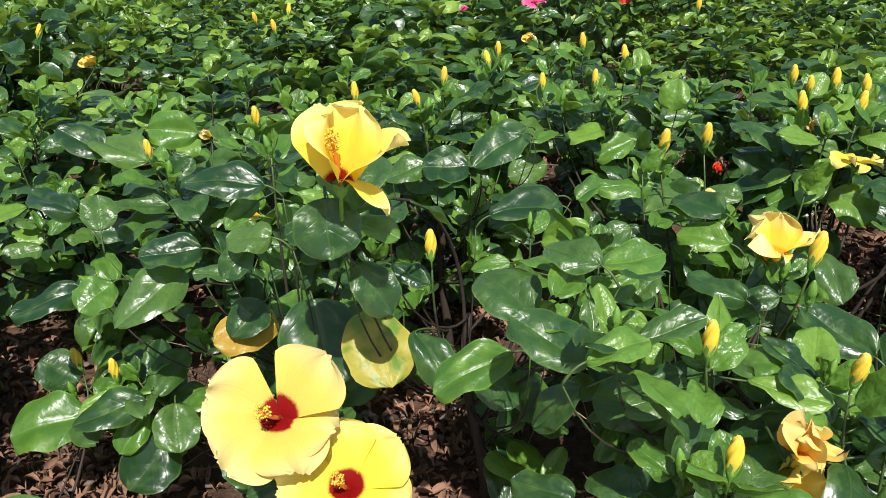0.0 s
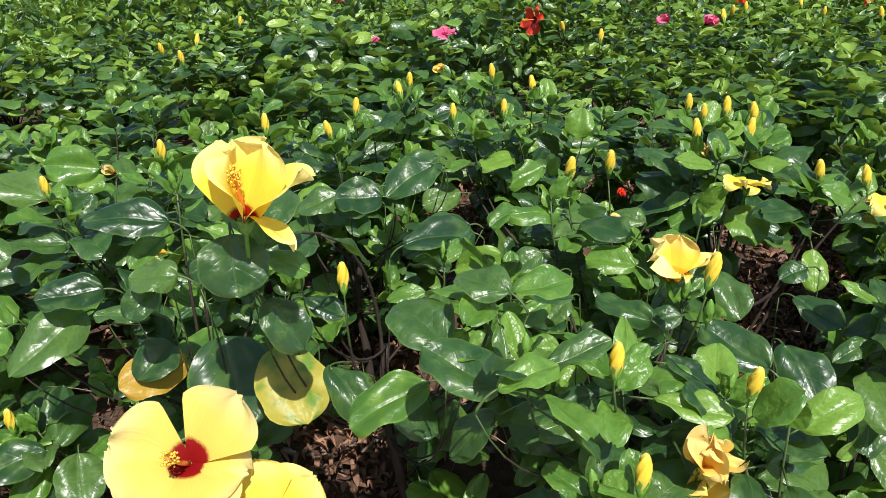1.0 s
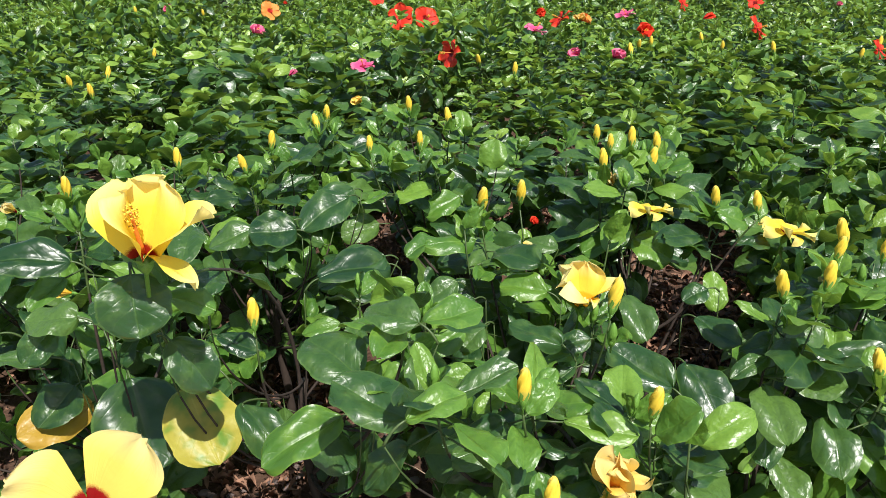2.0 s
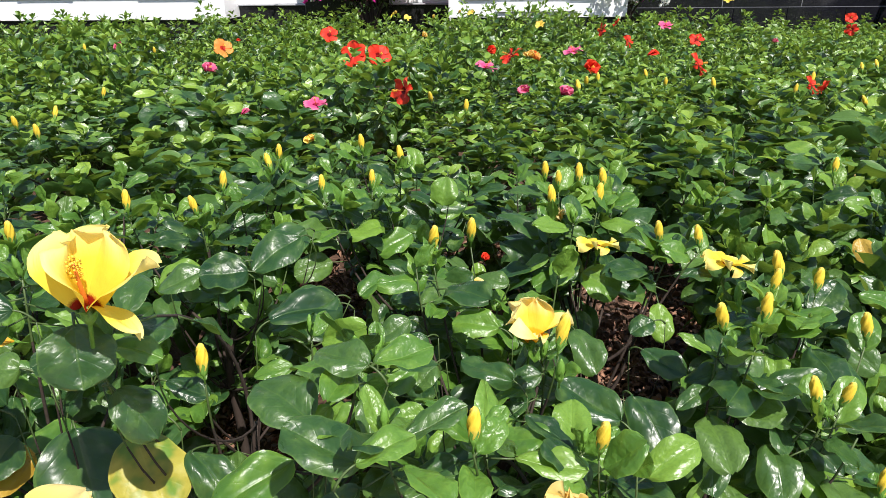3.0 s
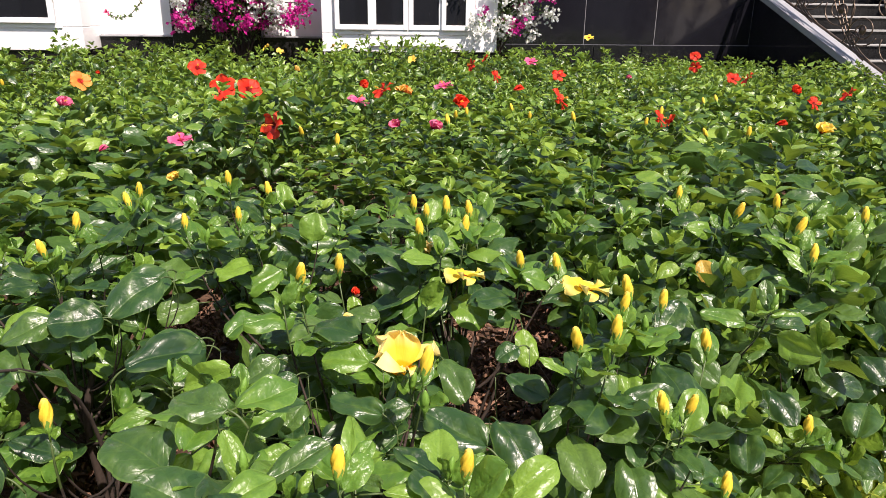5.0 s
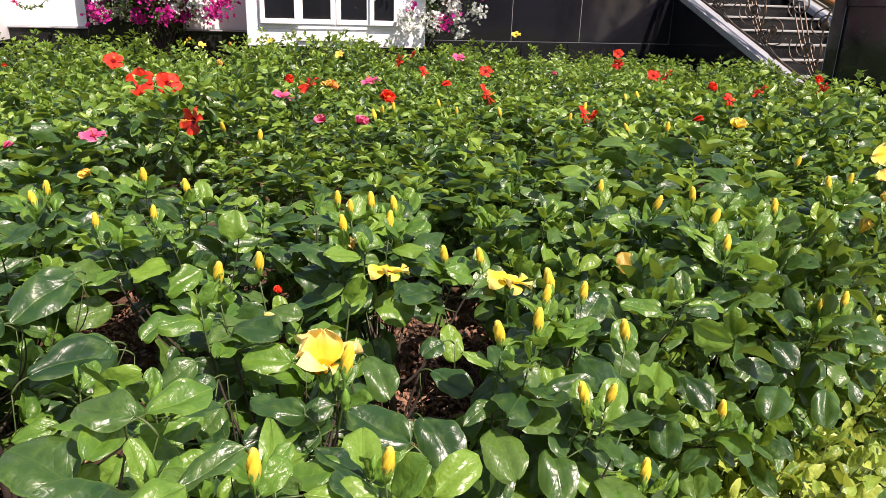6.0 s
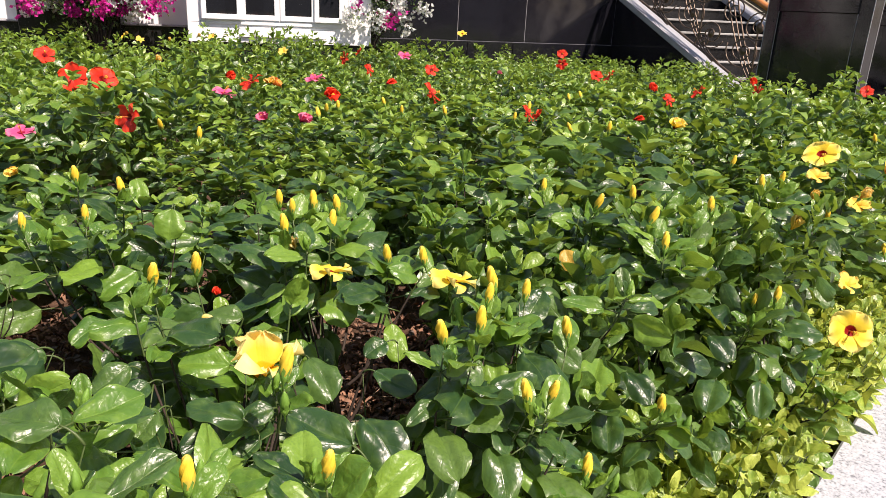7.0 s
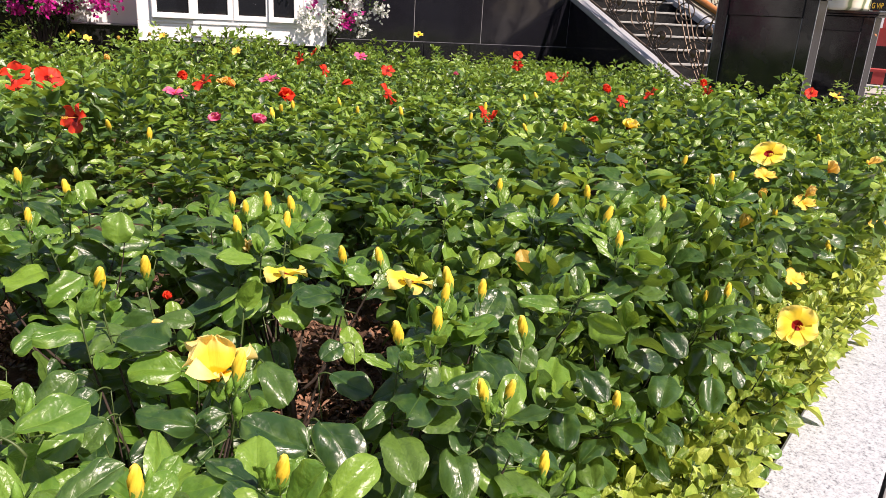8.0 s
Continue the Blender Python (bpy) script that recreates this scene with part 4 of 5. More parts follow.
shaped_flower(b.ob, (-0.087, 0.492, 0.836), (0.12, -0.26, 1.0), 0.056, [(-84, 26, 8, 0.98, 0.95, 0.55), (-150, 18, 20, 1.0, 1.12, 0.30), (146, 18, 28, 1.04, 1.15, 0.2), (88, 34, 54, 1.10, 1.05, 0.20), (52, 46, 112, 0.90, 0.50, 0.16)], PETAL_CUP, "cup-shaped yellow hibiscus flower with an orange stamen", 0.06)
b.shoot((-0.097, 0.512, 0.794), rng, 10, 0.050, 0.16, upright=True)
b = nearest(0.35, 0.72)
shaped_flower(b.ob, (0.338, 0.692, 0.642), (0.02, -0.16, 1.0), 0.056, [(-70, 30, 40, 0.98, 1.05, 0.30), (-136, 18, 26, 0.94, 1.12, 0.20), (164, 14, 26, 0.90, 1.0, 0.25), (86, 46, 62, 0.98, 0.66, 0.45), (4, 34, 52, 0.46, 1.3, 0.30)], PETAL_LEMON, "half open ruffled yellow hibiscus flower", 0.19, False)
b.bare_stem((0.340, 0.705, 0.610), rng)
b = nearest(0.28, 0.5)
shaped_flower(b.ob, (0.278, 0.462, 0.580), (-0.05, -0.30, 1.0), 0.035, [(20, 20, 74, 0.80, 1.0, 0.30), (82, 30, 104, 1.10, 0.80, 0.20), (150, 2, 4, 1.20, 0.95, 0.75), (222, 2, 4, 1.15, 0.95, 0.75), (-60, 6, 6, 1.05, 1.0, 0.70)], PETAL_FADED, "wilted curled orange-yellow hibiscus flower", 0.15, False)
b.bare_stem((0.270, 0.460, 0.572), rng)
shaped_flower(b.ob, (0.272, 0.482, 0.526), (0.3, -0.5, 0.3), 0.046, [(-150, 14, 40, 1.0, 1.0, 0.3), (150, 12, 40, 1.05, 1.0, 0.3), (80, 14, 36, 0.9, 0.9, 0.3), (5, 16, 44, 0.8, 0.9, 0.3), (-75, 14, 40, 0.95, 0.9, 0.3)], PETAL_CLOSED, "half open deep yellow hibiscus flower", 0.10, False)
b.bare_stem((0.262, 0.490, 0.516), rng)
# two leaves that have turned
b = nearest(-0.08, 0.6)
for (x, y, z, az, el, ro, long, wide), mat in zip(TURNED, (LEAF_YELLOW, LEAF_OLD)):
    r = np.array(Matrix.Rotation(radians(az), 3, "Z") @ Matrix.Rotation(radians(el), 3, "X") @ Matrix.Rotation(radians(ro), 3, "Y"))
    end = np.array([x, y, z])
    _, pile = b.stem(end - 0.02 * r[:, 1], rng, 0.0030)
    b.leaf(pile, end - 0.02 * r[:, 1], end, r, long, wide, mat, 5, True)
    b.close(pile)

# ---- bushes further off ----
def far_bush(seed, templates, big, shoots, leaves, spread, height, mat, label):
    rng = np.random.RandomState(seed)
    root = thing("hibiscus_bush", label, "shrub", Matrix.Identity(4), group="hibiscus bushes")
    stems, green = Pile(), Pile()
    for k in range(shoots):
        a, q = rng.uniform(0, 6.28), spread * math.sqrt(rng.rand())
        d = np.array([q * math.cos(a), q * math.sin(a), height * (rng.uniform(0.50, 0.96) if rng.rand() < 0.74 else rng.uniform(0.96, 1.12))])
        path = bezier(np.array([0, 0, -0.02]), d * (0.15, 0.15, 0.45), d * (0.85, 0.85, 0.62), d, 6)
        stems.add(*tube(path[::2], np.linspace(0.0042, 0.0014, 3), 3), 0)
        for at, base, r, long, wide, young in shoot_leaves(rng, path, leaves, big, templates is ROUND_FAR, 0.22, rng.choice((-0.30, 0.15, 0.65, 0.95)), 0.80):
            v, f, uv = templates[rng.randint(len(templates))]
            wide *= 0.86 if templates is ROUND_FAR else 1.0
            green.add((v * (wide, long, long)) @ r.T + base, f, uv, 1 if young else 0)
    tagged(part("stem", stems.mesh("stem", [STEM]), root, "thin green-brown stems"), kind="stuff")
    tagged(part("foliage", green.mesh("foliage", [mat, LEAF_TIP]), root, "dense glossy green leaves"), kind="stuff")
    return root


MID = [far_bush(100 + i, ROUND_FAR, 0.086, 18, 20, 0.34, 0.67, LEAF_SMALL, "green hibiscus bush with rounded glossy leaves in the bed") for i in range(7)]
BACK = [far_bush(200 + i, POINTED, 0.070, 25, 19, 0.36, 0.68, LEAF_SMALL, "green hibiscus bush with small pointed leaves in the bed") for i in range(6)]
REAR = [far_bush(250 + i, SLIM, 0.068, 26, 18, 0.36, 0.68, LEAF_SMALL, "green hibiscus bush with small pointed leaves towards the house") for i in range(6)]
rng = np.random.RandomState(41)
far = []
used = set()
for gy in np.arange(-2.0, 11.5, 0.54):
    for gx in np.arange(-5.0, 9.0, 0.54):
        x, y = gx + rng.uniform(-0.15, 0.15), gy + rng.uniform(-0.15, 0.15)
        u, v = house_axes(x, y)
        if near(x, y) or edge_gap(x, y) < 0.20 or v > 8.15 + (0.75 if 2.0 < u < 5.1 else 0.0) or (u > 5.15 and v > 4.75) or u > 6.7 or x < -0.75 * y - 0.9:
            continue
        kind = MID if math.hypot(x, y) < 2.5 + rng.uniform(-0.3, 0.5) else BACK if math.hypot(x, y) < 5.0 + rng.uniform(-0.4, 0.4) else REAR
        n = rng.randint(len(kind))
        size = rng.uniform(0.80, 1.04)
        low = min(1.0, canopy(x, y) / 0.68 + 0.05) * rng.uniform(0.84, 1.10) * (1 + 0.10 * noise.noise((x * 1.1, y * 1.1, 9.0))) * (1 - 0.10 * max(0.0, min(1.0, (u - 1.0) / 2.0)) * max(0.0, min(1.0, (v - 2.2) / 2.0))) * (rng.uniform(0.80, 1.04) if v > 6.2 and u < -0.2 else rng.uniform(0.92, 1.10) if v > 6.2 and u < 2.2 else rng.uniform(0.84, 0.97) if v > 5.0 else 1.0)
        rise = soil_z(x, y)
        m = pose(x, y, rise, 0, 0, rng.uniform(0, 360))
        low *= 1 - rise / 0.68
        src = kind[n]
        if src.name in used:
            ob = copy_thing(src, m)
        else:
            ob = src
            used.add(src.name)
            ob.matrix_world = m
        ob.scale = (size, size, size * low)
        far.append((x, y, ob))
# lower bushes along the edge, behind the hedge
for s in np.arange(-0.55, 1.5, 0.26):
    for row in (0.30, 0.52):
        x, y = 1.46 + 0.966 * s - 0.259 * row + rng.uniform(-0.05, 0.05), 0.56 + 0.259 * s + 0.966 * row + rng.uniform(-0.05, 0.05)
        if not near(x, y):
            continue
        ob = copy_thing(MID[rng.randint(7)] if len(used) else MID[0], pose(x, y, soil_z(x, y), 0, 0, rng.uniform(0, 360)))
        ob.scale = (0.62, 0.62, 0.90 * (canopy(x, y) - soil_z(x, y)) / 0.68)
        far.append((x, y, ob))
for src in MID + BACK + REAR:
    if src.name not in used:
        for o in (*src.children_recursive, src):
            bpy.data.objects.remove(o)
bpy.context.view_layer.update()


def bush_at(x, y):
    if near(x, y):
        return nearest(x, y).ob
    return min(far, key=lambda q: (q[0] - x) ** 2 + (q[1] - y) ** 2)[2]


rng = np.random.RandomState(51)
for x, y, z in BUDS_0 + BUDS_1 + BUDS_2:
    if not near(x, y):
        size = rng.uniform(0.033, 0.042)
        add_bud(bush_at(x, y), (x, y, z - 0.4 * size), (rng.normal(0, 0.15), rng.normal(0, 0.15), 1), size)
def towards_camera(x, y, turn_by, up):
    """A level direction back to the camera's place, turned by degrees, lifted by up."""
    q = math.atan2(-y, -x) + radians(turn_by)
    return math.cos(q), math.sin(q), up


# flowers turned to fit how the camera sees them
for i, (x, y, z) in enumerate(RED):
    side = (10, -20, 25, -85, 60, -70, 40, -60, -100, 70, 100, 15, 80)[i % 13]
    state = "open" if i in (1, 2, 3) else ("open", "star", "lily", "star", "half", "star", "cup", "star", "lily", "star", "folded", "star", "star")[i % 13]
    add_flower(bush_at(x, y), (x, y, z - 0.005), towards_camera(x, y, side, rng.uniform(0.2, 0.9) * (0.5 if i == 3 else 1)), rng.uniform(0.9, 1.1) * (0.048 if i == 3 else 0.060 if x < 0.7 else 0.034 if y < 2.1 else 0.046 if x < 1.85 else 0.039), state, PETAL_RED, "%s scarlet hibiscus flower" % {"open": "open", "star": "ragged open", "lily": "half open", "cup": "half open", "half": "half closed", "folded": "closed wilting"}[state], rng.uniform(0, 72))
for i, (x, y, z) in enumerate(PINK):
    state = ("open", "open", "open", "folded", "cup", "open", "folded", "cup", "half", "half")[i]
    size = (0.045, 0.045, 0.050, 0.04, 0.042, 0.034, 0.022, 0.03, 0.035, 0.04)[i]
    add_flower(bush_at(x, y), (x, y, z - 0.005), towards_camera(x, y, (70, -60, 20, 0, 50, -15, 80, -40, 60, -70)[i], 2.4 if i in (0, 1, 2, 5) else rng.uniform(0.5, 1.4)), size, state, PETAL_PINK, "%s pink hibiscus flower" % {"open": "open", "cup": "half open", "half": "half closed", "folded": "closed wilting"}[state], rng.uniform(0, 72))
for i, (x, y, z) in enumerate(ORANGE):
    add_flower(bush_at(x, y), (x, y, z - 0.005), towards_camera(x, y, (25, -40, 60)[i], 0.6), (0.052, 0.03, 0.04)[i], ("open", "folded", "cup")[i], (PETAL_ORANGE, PETAL_RED, PETAL_ORANGE)[i], ("soft orange open hibiscus flower", "dark red closed hibiscus flower", "soft orange half open hibiscus flower")[i], rng.uniform(0, 72))
for x, y, z, az in ((0.987, 0.867, 0.640, 150), (1.35, 1.25, 0.62, 120)):
    part("leaf", leaf_mesh(5, LEAF_OLD), bush_at(x, y), "old ochre leaf", bush_at(x, y).matrix_world.inverted() @ Matrix.Translation((x, y, z)) @ pose(0, 0, 0, -40, 25, az) @ Matrix.Diagonal((0.034, 0.050, 0.05, 1)))
for (x, y, z), size, way in (((2.21, 1.07, 0.690), 0.047, (-0.60, -0.62, 0.45)), ((1.64, 0.63, 0.425), 0.050, (-0.66, -0.55, 0.40))):
    shaped_flower(bush_at(x, y), (x, y, z), way, size, [(150, 40, 84, 1.04, 1.12, 0.08), (78, 42, 84, 1.0, 1.08, 0.06), (6, 42, 88, 0.96, 1.06, 0.04), (-66, 40, 84, 1.0, 1.1, 0.06), (-140, 42, 80, 1.05, 1.1, 0.08)], PETAL_YELLOW, "open yellow hibiscus flower with a dark red throat", 0.07)
# two low ones, tilted to fit the camera's view, their petals hanging over the leaves
for (x, y, z), size, way in (((0.685, 0.800, 0.652), 0.043, (0.30, -0.05, 0.95)), ((0.530, 0.900, 0.660), 0.038, (0.20, 0.10, 0.95))):
    shaped_flower(bush_at(x, y), (x, y, z), way, size, [(-90, 40, 100, 1.0, 1.0, 0.20), (-30, 38, 92, 0.95, 0.95, 0.18), (40, 36, 80, 0.90, 1.0, 0.15), (-158, 42, 104, 1.05, 0.95, 0.20), (120, 36, 80, 0.9, 1.0, 0.15)], PETAL_YELLOW, "yellow hibiscus flower with drooping petals half hidden by leaves", 0.10, False)
for i, (x, y, z) in enumerate(YELLOW):
    state = ("cup", "lily", "folded", "lily", "folded", "lily", "open", "open", "lily")[i]
    way = (-0.2 + rng.normal(0, 0.2), -0.35, 0.8)
    add_flower(bush_at(x, y), (x, y, z - 0.015), way, (0.044, 0.034, 0.036, 0.036, 0.040, 0.034, 0.05, 0.06, 0.045)[i], state, PETAL_YELLOW if state in ("open", "cup") else PETAL_CLOSED, "%s yellow hibiscus flower" % {"open": "open", "lily": "half open", "cup": "half open", "half": "half closed", "folded": "closed wilting"}[state], rng.uniform(0, 72))

for i, (x, y, z) in enumerate([(1.27, 6.01, 0.73), (1.24, 5.39, 0.73), (1.42, 5.32, 0.73), (1.90, 5.90, 0.73), (1.79, 5.93, 0.73), (1.88, 4.39, 0.73)]):
    add_flower(bush_at(x, y), (x, y, z), (rng.normal(0, 0.3), -0.5, 0.8), 0.036, "lily" if i % 2 else "folded", PETAL_CLOSED, "%s yellow hibiscus flower" % ("half open" if i % 2 else "closed wilting"), 0)
for i, (x, y, z) in enumerate([(1.01, 3.98, 0.72), (1.19, 2.87, 0.72), (1.20, 2.86, 0.72), (1.61, 0.66, 0.72), (1.94, 0.77, 0.72), (2.17, 0.77, 0.72)]):
    add_flower(bush_at(x, y), (x, y, z), (rng.normal(0, 0.4), -0.5, 0.7), 0.031, "folded" if i % 2 else "half", PETAL_FADED, "faded peach-yellow curled hibiscus flower", 0)
FADED = [(-0.371, 1.046, 0.70), (0.316, 0.864, 0.64), (0.513, 1.007, 0.68), (0.179, 1.653, 0.70), (-1.333, 2.203, 0.70), (-0.846, 1.703, 0.68), (-0.258, 0.843, 0.66)]
for i, (x, y, z) in enumerate(FADED):
    add_flower(bush_at(x, y), (x, y, z - 0.01), (rng.normal(0, 0.5), -0.4, 0.6), 0.022 + 0.004 * (i % 3), "half" if i % 2 else "folded", PETAL_PALE if i < 3 else PETAL_CLOSED, "small faded pale yellow blossom", 0)
add_flower(bush_at(0.372, 0.978), (0.372, 0.978, 0.63), (0.3, -0.4, 0.8), 0.013, "half", PETAL_RED, "small red blossom low among the leaves", 0)

# ---- golden border hedge ----
def hedge_plant(seed):
    rng = np.random.RandomState(seed)
    root = thing("golden_hedge_plant", "low yellow-green clipped hedge plant along the stone kerb", "hedge", Matrix.Identity(4), group="border hedge")
    stems, green = Pile(), Pile()
    for k in range(26):
        a, q = rng.uniform(0, 6.28), 0.14 * math.sqrt(rng.rand())
        d = np.array([q * math.cos(a), q * math.sin(a), rng.uniform(0.15, 0.29)])
        path = bezier(np.array([0, 0, -0.01]), d * (0.2, 0.2, 0.5), d * (0.8, 0.8, 0.7), d, 5)
        stems.add(*tube(path, np.linspace(0.003, 0.001, 5), 3), 0)
        for at, base, r, long, wide, young in shoot_leaves(rng, path, 10, 0.048, False, 0.15, 0.1):
            v, f, uv = POINTED[rng.randint(4)]
            green.add((v * (wide, long, long)) @ r.T + base, f, uv, 0)
    tagged(part("stem", stems.mesh("stem", [STEM]), root, "thin green-brown stems"), kind="stuff")
    tagged(part("foliage", green.mesh("foliage", [LEAF_GOLD]), root, "small yellow-green leaves"), kind="stuff")
    return root


HEDGE = [hedge_plant(300 + i) for i in range(5)]
rng = np.random.RandomState(61)
first = [True] * 5
for s in np.arange(-2.6, 5.2, 0.125):
    for row in (0.09, 0.19, 0.29):
        x, y = 1.46 + 0.966 * s - 0.259 * row + rng.uniform(-0.03, 0.03), 0.56 + 0.259 * s + 0.966 * row + rng.uniform(-0.03, 0.03)
        if s < -0.75 or (s > 2.6 and row > 0.25):
            continue
        n = rng.randint(5)
        m = pose(x, y, 0.0, 0, 0, rng.uniform(0, 360))
        if first[n]:
            first[n], ob = False, HEDGE[n]
            ob.matrix_world = m
        else:
            ob = copy_thing(HEDGE[n], m)
        q = rng.uniform(0.84, 1.0)
        ob.scale = (q, q, q * 1.2)

# ---- soil, litter, stakes ----
def sheet(name, corners, z, mat, label, category):
    me = made(name, [(*c, z) for c in corners], [tuple(range(len(corners)))], [mat], smooth=False)
    return thing(name, label, category, None, me, kind="structure")


sheet("ground", [(-400, -400), (400, -400), (400, 400), (-400, 400)], -0.06, PAVING, "pale grey paved ground reaching into the distance", "ground")
K0, K1 = (1.46 - 0.966 * 3.2, 0.56 - 0.259 * 3.2), (1.46 + 0.966 * 6.5, 0.56 + 0.259 * 6.5)
far_l, far_r = (HOUSE @ Vector((-12.0, 9.4, 0)))[:2], (HOUSE @ Vector((5.3, 9.4, 0)))[:2]
front_r = (HOUSE @ Vector((6.9, 4.85, 0)))[:2]
side_r = (HOUSE @ Vector((5.3, 4.9, 0)))[:2]
sheet("bed_soil", [K0, K1, front_r, side_r, far_r, far_l], -0.012, SOIL, "dark brown soil of the flower bed", "soil")
cells = 130
heap = [(-1.75 + 5.15 * i / cells, -0.45 + 4.05 * j / cells) for j in range(cells + 1) for i in range(cells + 1)]
heap = [(x, y, soil_z(x, y) - 0.016 + (0.012 * noise.noise((x * 6, y * 6, 2.0)) + 0.010 * noise.noise((x * 19, y * 19, 5.0))) * step(0.02, 0.10, edge_gap(x, y))) for x, y in heap]
rows = cells + 1
squares = [(j * rows + i, j * rows + i + 1, (j + 1) * rows + i + 1, (j + 1) * rows + i) for j in range(cells) for i in range(cells)]
squares = [q for q in squares if min(edge_gap(*heap[k][:2]) for k in q) > 0.0]
thing("bed_soil_heap", "uneven heaped brown soil under the bushes", "soil", None, made("bed_soil_heap", heap, squares, [SOIL]), kind="structure")

rng = np.random.RandomState(71)
dry, stones = Pile(), Pile()
for i in range(6600):
    x, y = rng.uniform(-1.5, 1.9), rng.uniform(0.0, 2.4)
    if i > 2600:
        x, y = (BARE_NEAR + BARE_FAR)[rng.randint(35)]
        x, y = x + rng.normal(0, 0.07), y + rng.normal(0, 0.07)
    if edge_gap(x, y) < 0.1:
        continue
    if i % 6:
        v, f, uv = POINTED[rng.randint(4)]
        q = rng.uniform(0.008, 0.030)
        t = np.array(Euler((rng.normal(0, 0.4), rng.normal(0, 0.4), rng.uniform(0, 6.28))).to_matrix())
        dry.add((v * (q * rng.uniform(0.12, 0.55), q, q * rng.uniform(0.8, 2.4))) @ t.T + np.array([x, y, soil_z(x, y) + rng.uniform(0.0, 0.016)]), f, uv)
    else:
        v, f, uv = lathe([(0.3, -0.4), (0.9, -0.15), (1.0, 0.1), (0.7, 0.45), (0.2, 0.6)], 6)
        q = rng.uniform(0.004, 0.011)
        stones.add(v * (q, q * rng.uniform(0.6, 1), q * 0.7) + np.array([x, y, soil_z(x, y) - 0.002]), f, uv)
# dry twigs and grass lying between the stems
twigs = Pile()
for i in range(90):
    x, y = ((0.10, 0.62), (0.42, 0.95), (-0.45, 1.0), (0.75, 1.15), (0.30, 0.75))[i % 5]
    x, y, a = x + rng.normal(0, 0.10), y + rng.normal(0, 0.10), rng.uniform(0, 6.28)
    q, z = rng.uniform(0.05, 0.16), soil_z(x, y) + (0.006 if i % 3 else rng.uniform(0.06, 0.22))
    e = np.array([q * math.cos(a), q * math.sin(a), rng.uniform(-0.01, 0.05) if i % 3 else rng.uniform(-0.3, 0.1) * q])
    o = np.array([x, y, z])
    twigs.add(*tube(bezier(o, o + 0.3 * e + rng.normal(0, 0.008, 3), o + 0.7 * e + rng.normal(0, 0.008, 3), o + e, 5), 0.0008, 4))
thing("dry_twigs", "thin dry twigs and grass caught between the stems", "twigs", None, twigs.mesh("dry_twigs", [STAKE]), kind="stuff")
thing("leaf_litter", "dry brown fallen leaves and bark on the soil", "litter", None, dry.mesh("leaf_litter", [LITTER]), kind="stuff")
thing("pebbles", "small grey and reddish pebbles on the soil", "pebbles", None, stones.mesh("pebbles", [PEBBLE]), kind="stuff")


def stake(x, y, z, tilt, round_, tall):
    p = Pile()
    box(p, -0.009, 0.009, -0.006, 0.006, -0.05, tall, edge=0.002)
    return thing("garden_stake", "weathered wooden stake pushed into the soil", "stake", pose(x, y, z, tilt, 0, round_), p.mesh("garden_stake", [STAKE], smooth=False), group="stakes")


stake(0.80, 0.72, 0.16, 16, -60, 0.44)
stake(1.52, 0.82, 0.08, 4, 20, 0.34)

# ---- kerb and paving ----
kerb = thing("kerb", "pale speckled granite kerb slabs beside the hedge", "kerb", pose(1.46, 0.56, 0, 0, 0, 15), kind="structure")
for k in range(-3, 7):
    p = Pile()
    box(p, k * 0.9 + 0.003, k * 0.9 + 0.897, -0.215, -0.002, -0.05, 0.10, edge=0.006)
    part("slab", p.mesh("slab", [KERB], smooth=False), kerb)
paving = thing("pavement", "pale grey paving slabs outside the kerb", "pavement", pose(1.46, 0.56, 0, 0, 0, 15), kind="structure")
tile = Pile()
box(tile, 0.002, 0.598, 0.002, 0.598, -0.04, 0.0, edge=0.004)
tile = tile.mesh("paving_slab", [PAVING], smooth=False)
for i in range(-5, 11):
    for j in range(4):
        part("paving_slab", tile, paving, "", Matrix.Translation((i * 0.6, -0.222 - 0.6 * (j + 1), 0.06)))

# ---- house front ----
def wall_piece(name, label, mat, *dims, edge=0.006, category="wall"):
    p = Pile()
    box(p, *dims, edge=edge)
    return thing(name, label, category, HOUSE, p.mesh(name, [mat], smooth=False), kind="structure")


def window(name, u0, u1, v, z0, z1, panes, proud):
    """panes: (u from, u to) of each glass; proud: which of them stand ajar, further out."""
    w = thing(name, "white framed casement window with dark glass", "window", HOUSE, kind="structure")
    f = Pile()
    box(f, u0, u1, v - 0.015, v + 0.08, z0 - 0.05, z0, edge=0.004)
    box(f, u0, u0 + 0.05, v - 0.012, v + 0.08, z0, z1, edge=0.004)
    box(f, u1 - 0.05, u1, v - 0.012, v + 0.08, z0, z1, edge=0.004)
    part("window_frame", f.mesh("window_frame", [FRAME], smooth=False), w)
    for i, (a, b) in enumerate(panes):
        out = -0.030 if i in proud else 0.0
        s = Pile()
        rim = 0.052
        box(s, a - rim, a, v - 0.03 + out, v + 0.02 + out, z0 + 0.002, z1, edge=0.004)
        box(s, b, b + rim, v - 0.03 + out, v + 0.02 + out, z0 + 0.002, z1, edge=0.004)
        box(s, a, b, v - 0.028 + out, v + 0.02 + out, z0 + 0.002, z0 + 0.058, edge=0.004)
        sash = part("sash", s.mesh("sash", [FRAME], smooth=False), w)
        g = Pile()
        box(g, a - 0.004, b + 0.004, v - 0.008 + out, v + 0.0 + out, z0 + 0.05, z1)
        part("pane", g.mesh("pane", [GLASS], smooth=False), sash, "dark glass pane")
    return w


TOP = 3.4
BAY = 8.5
RECESS = 9.1
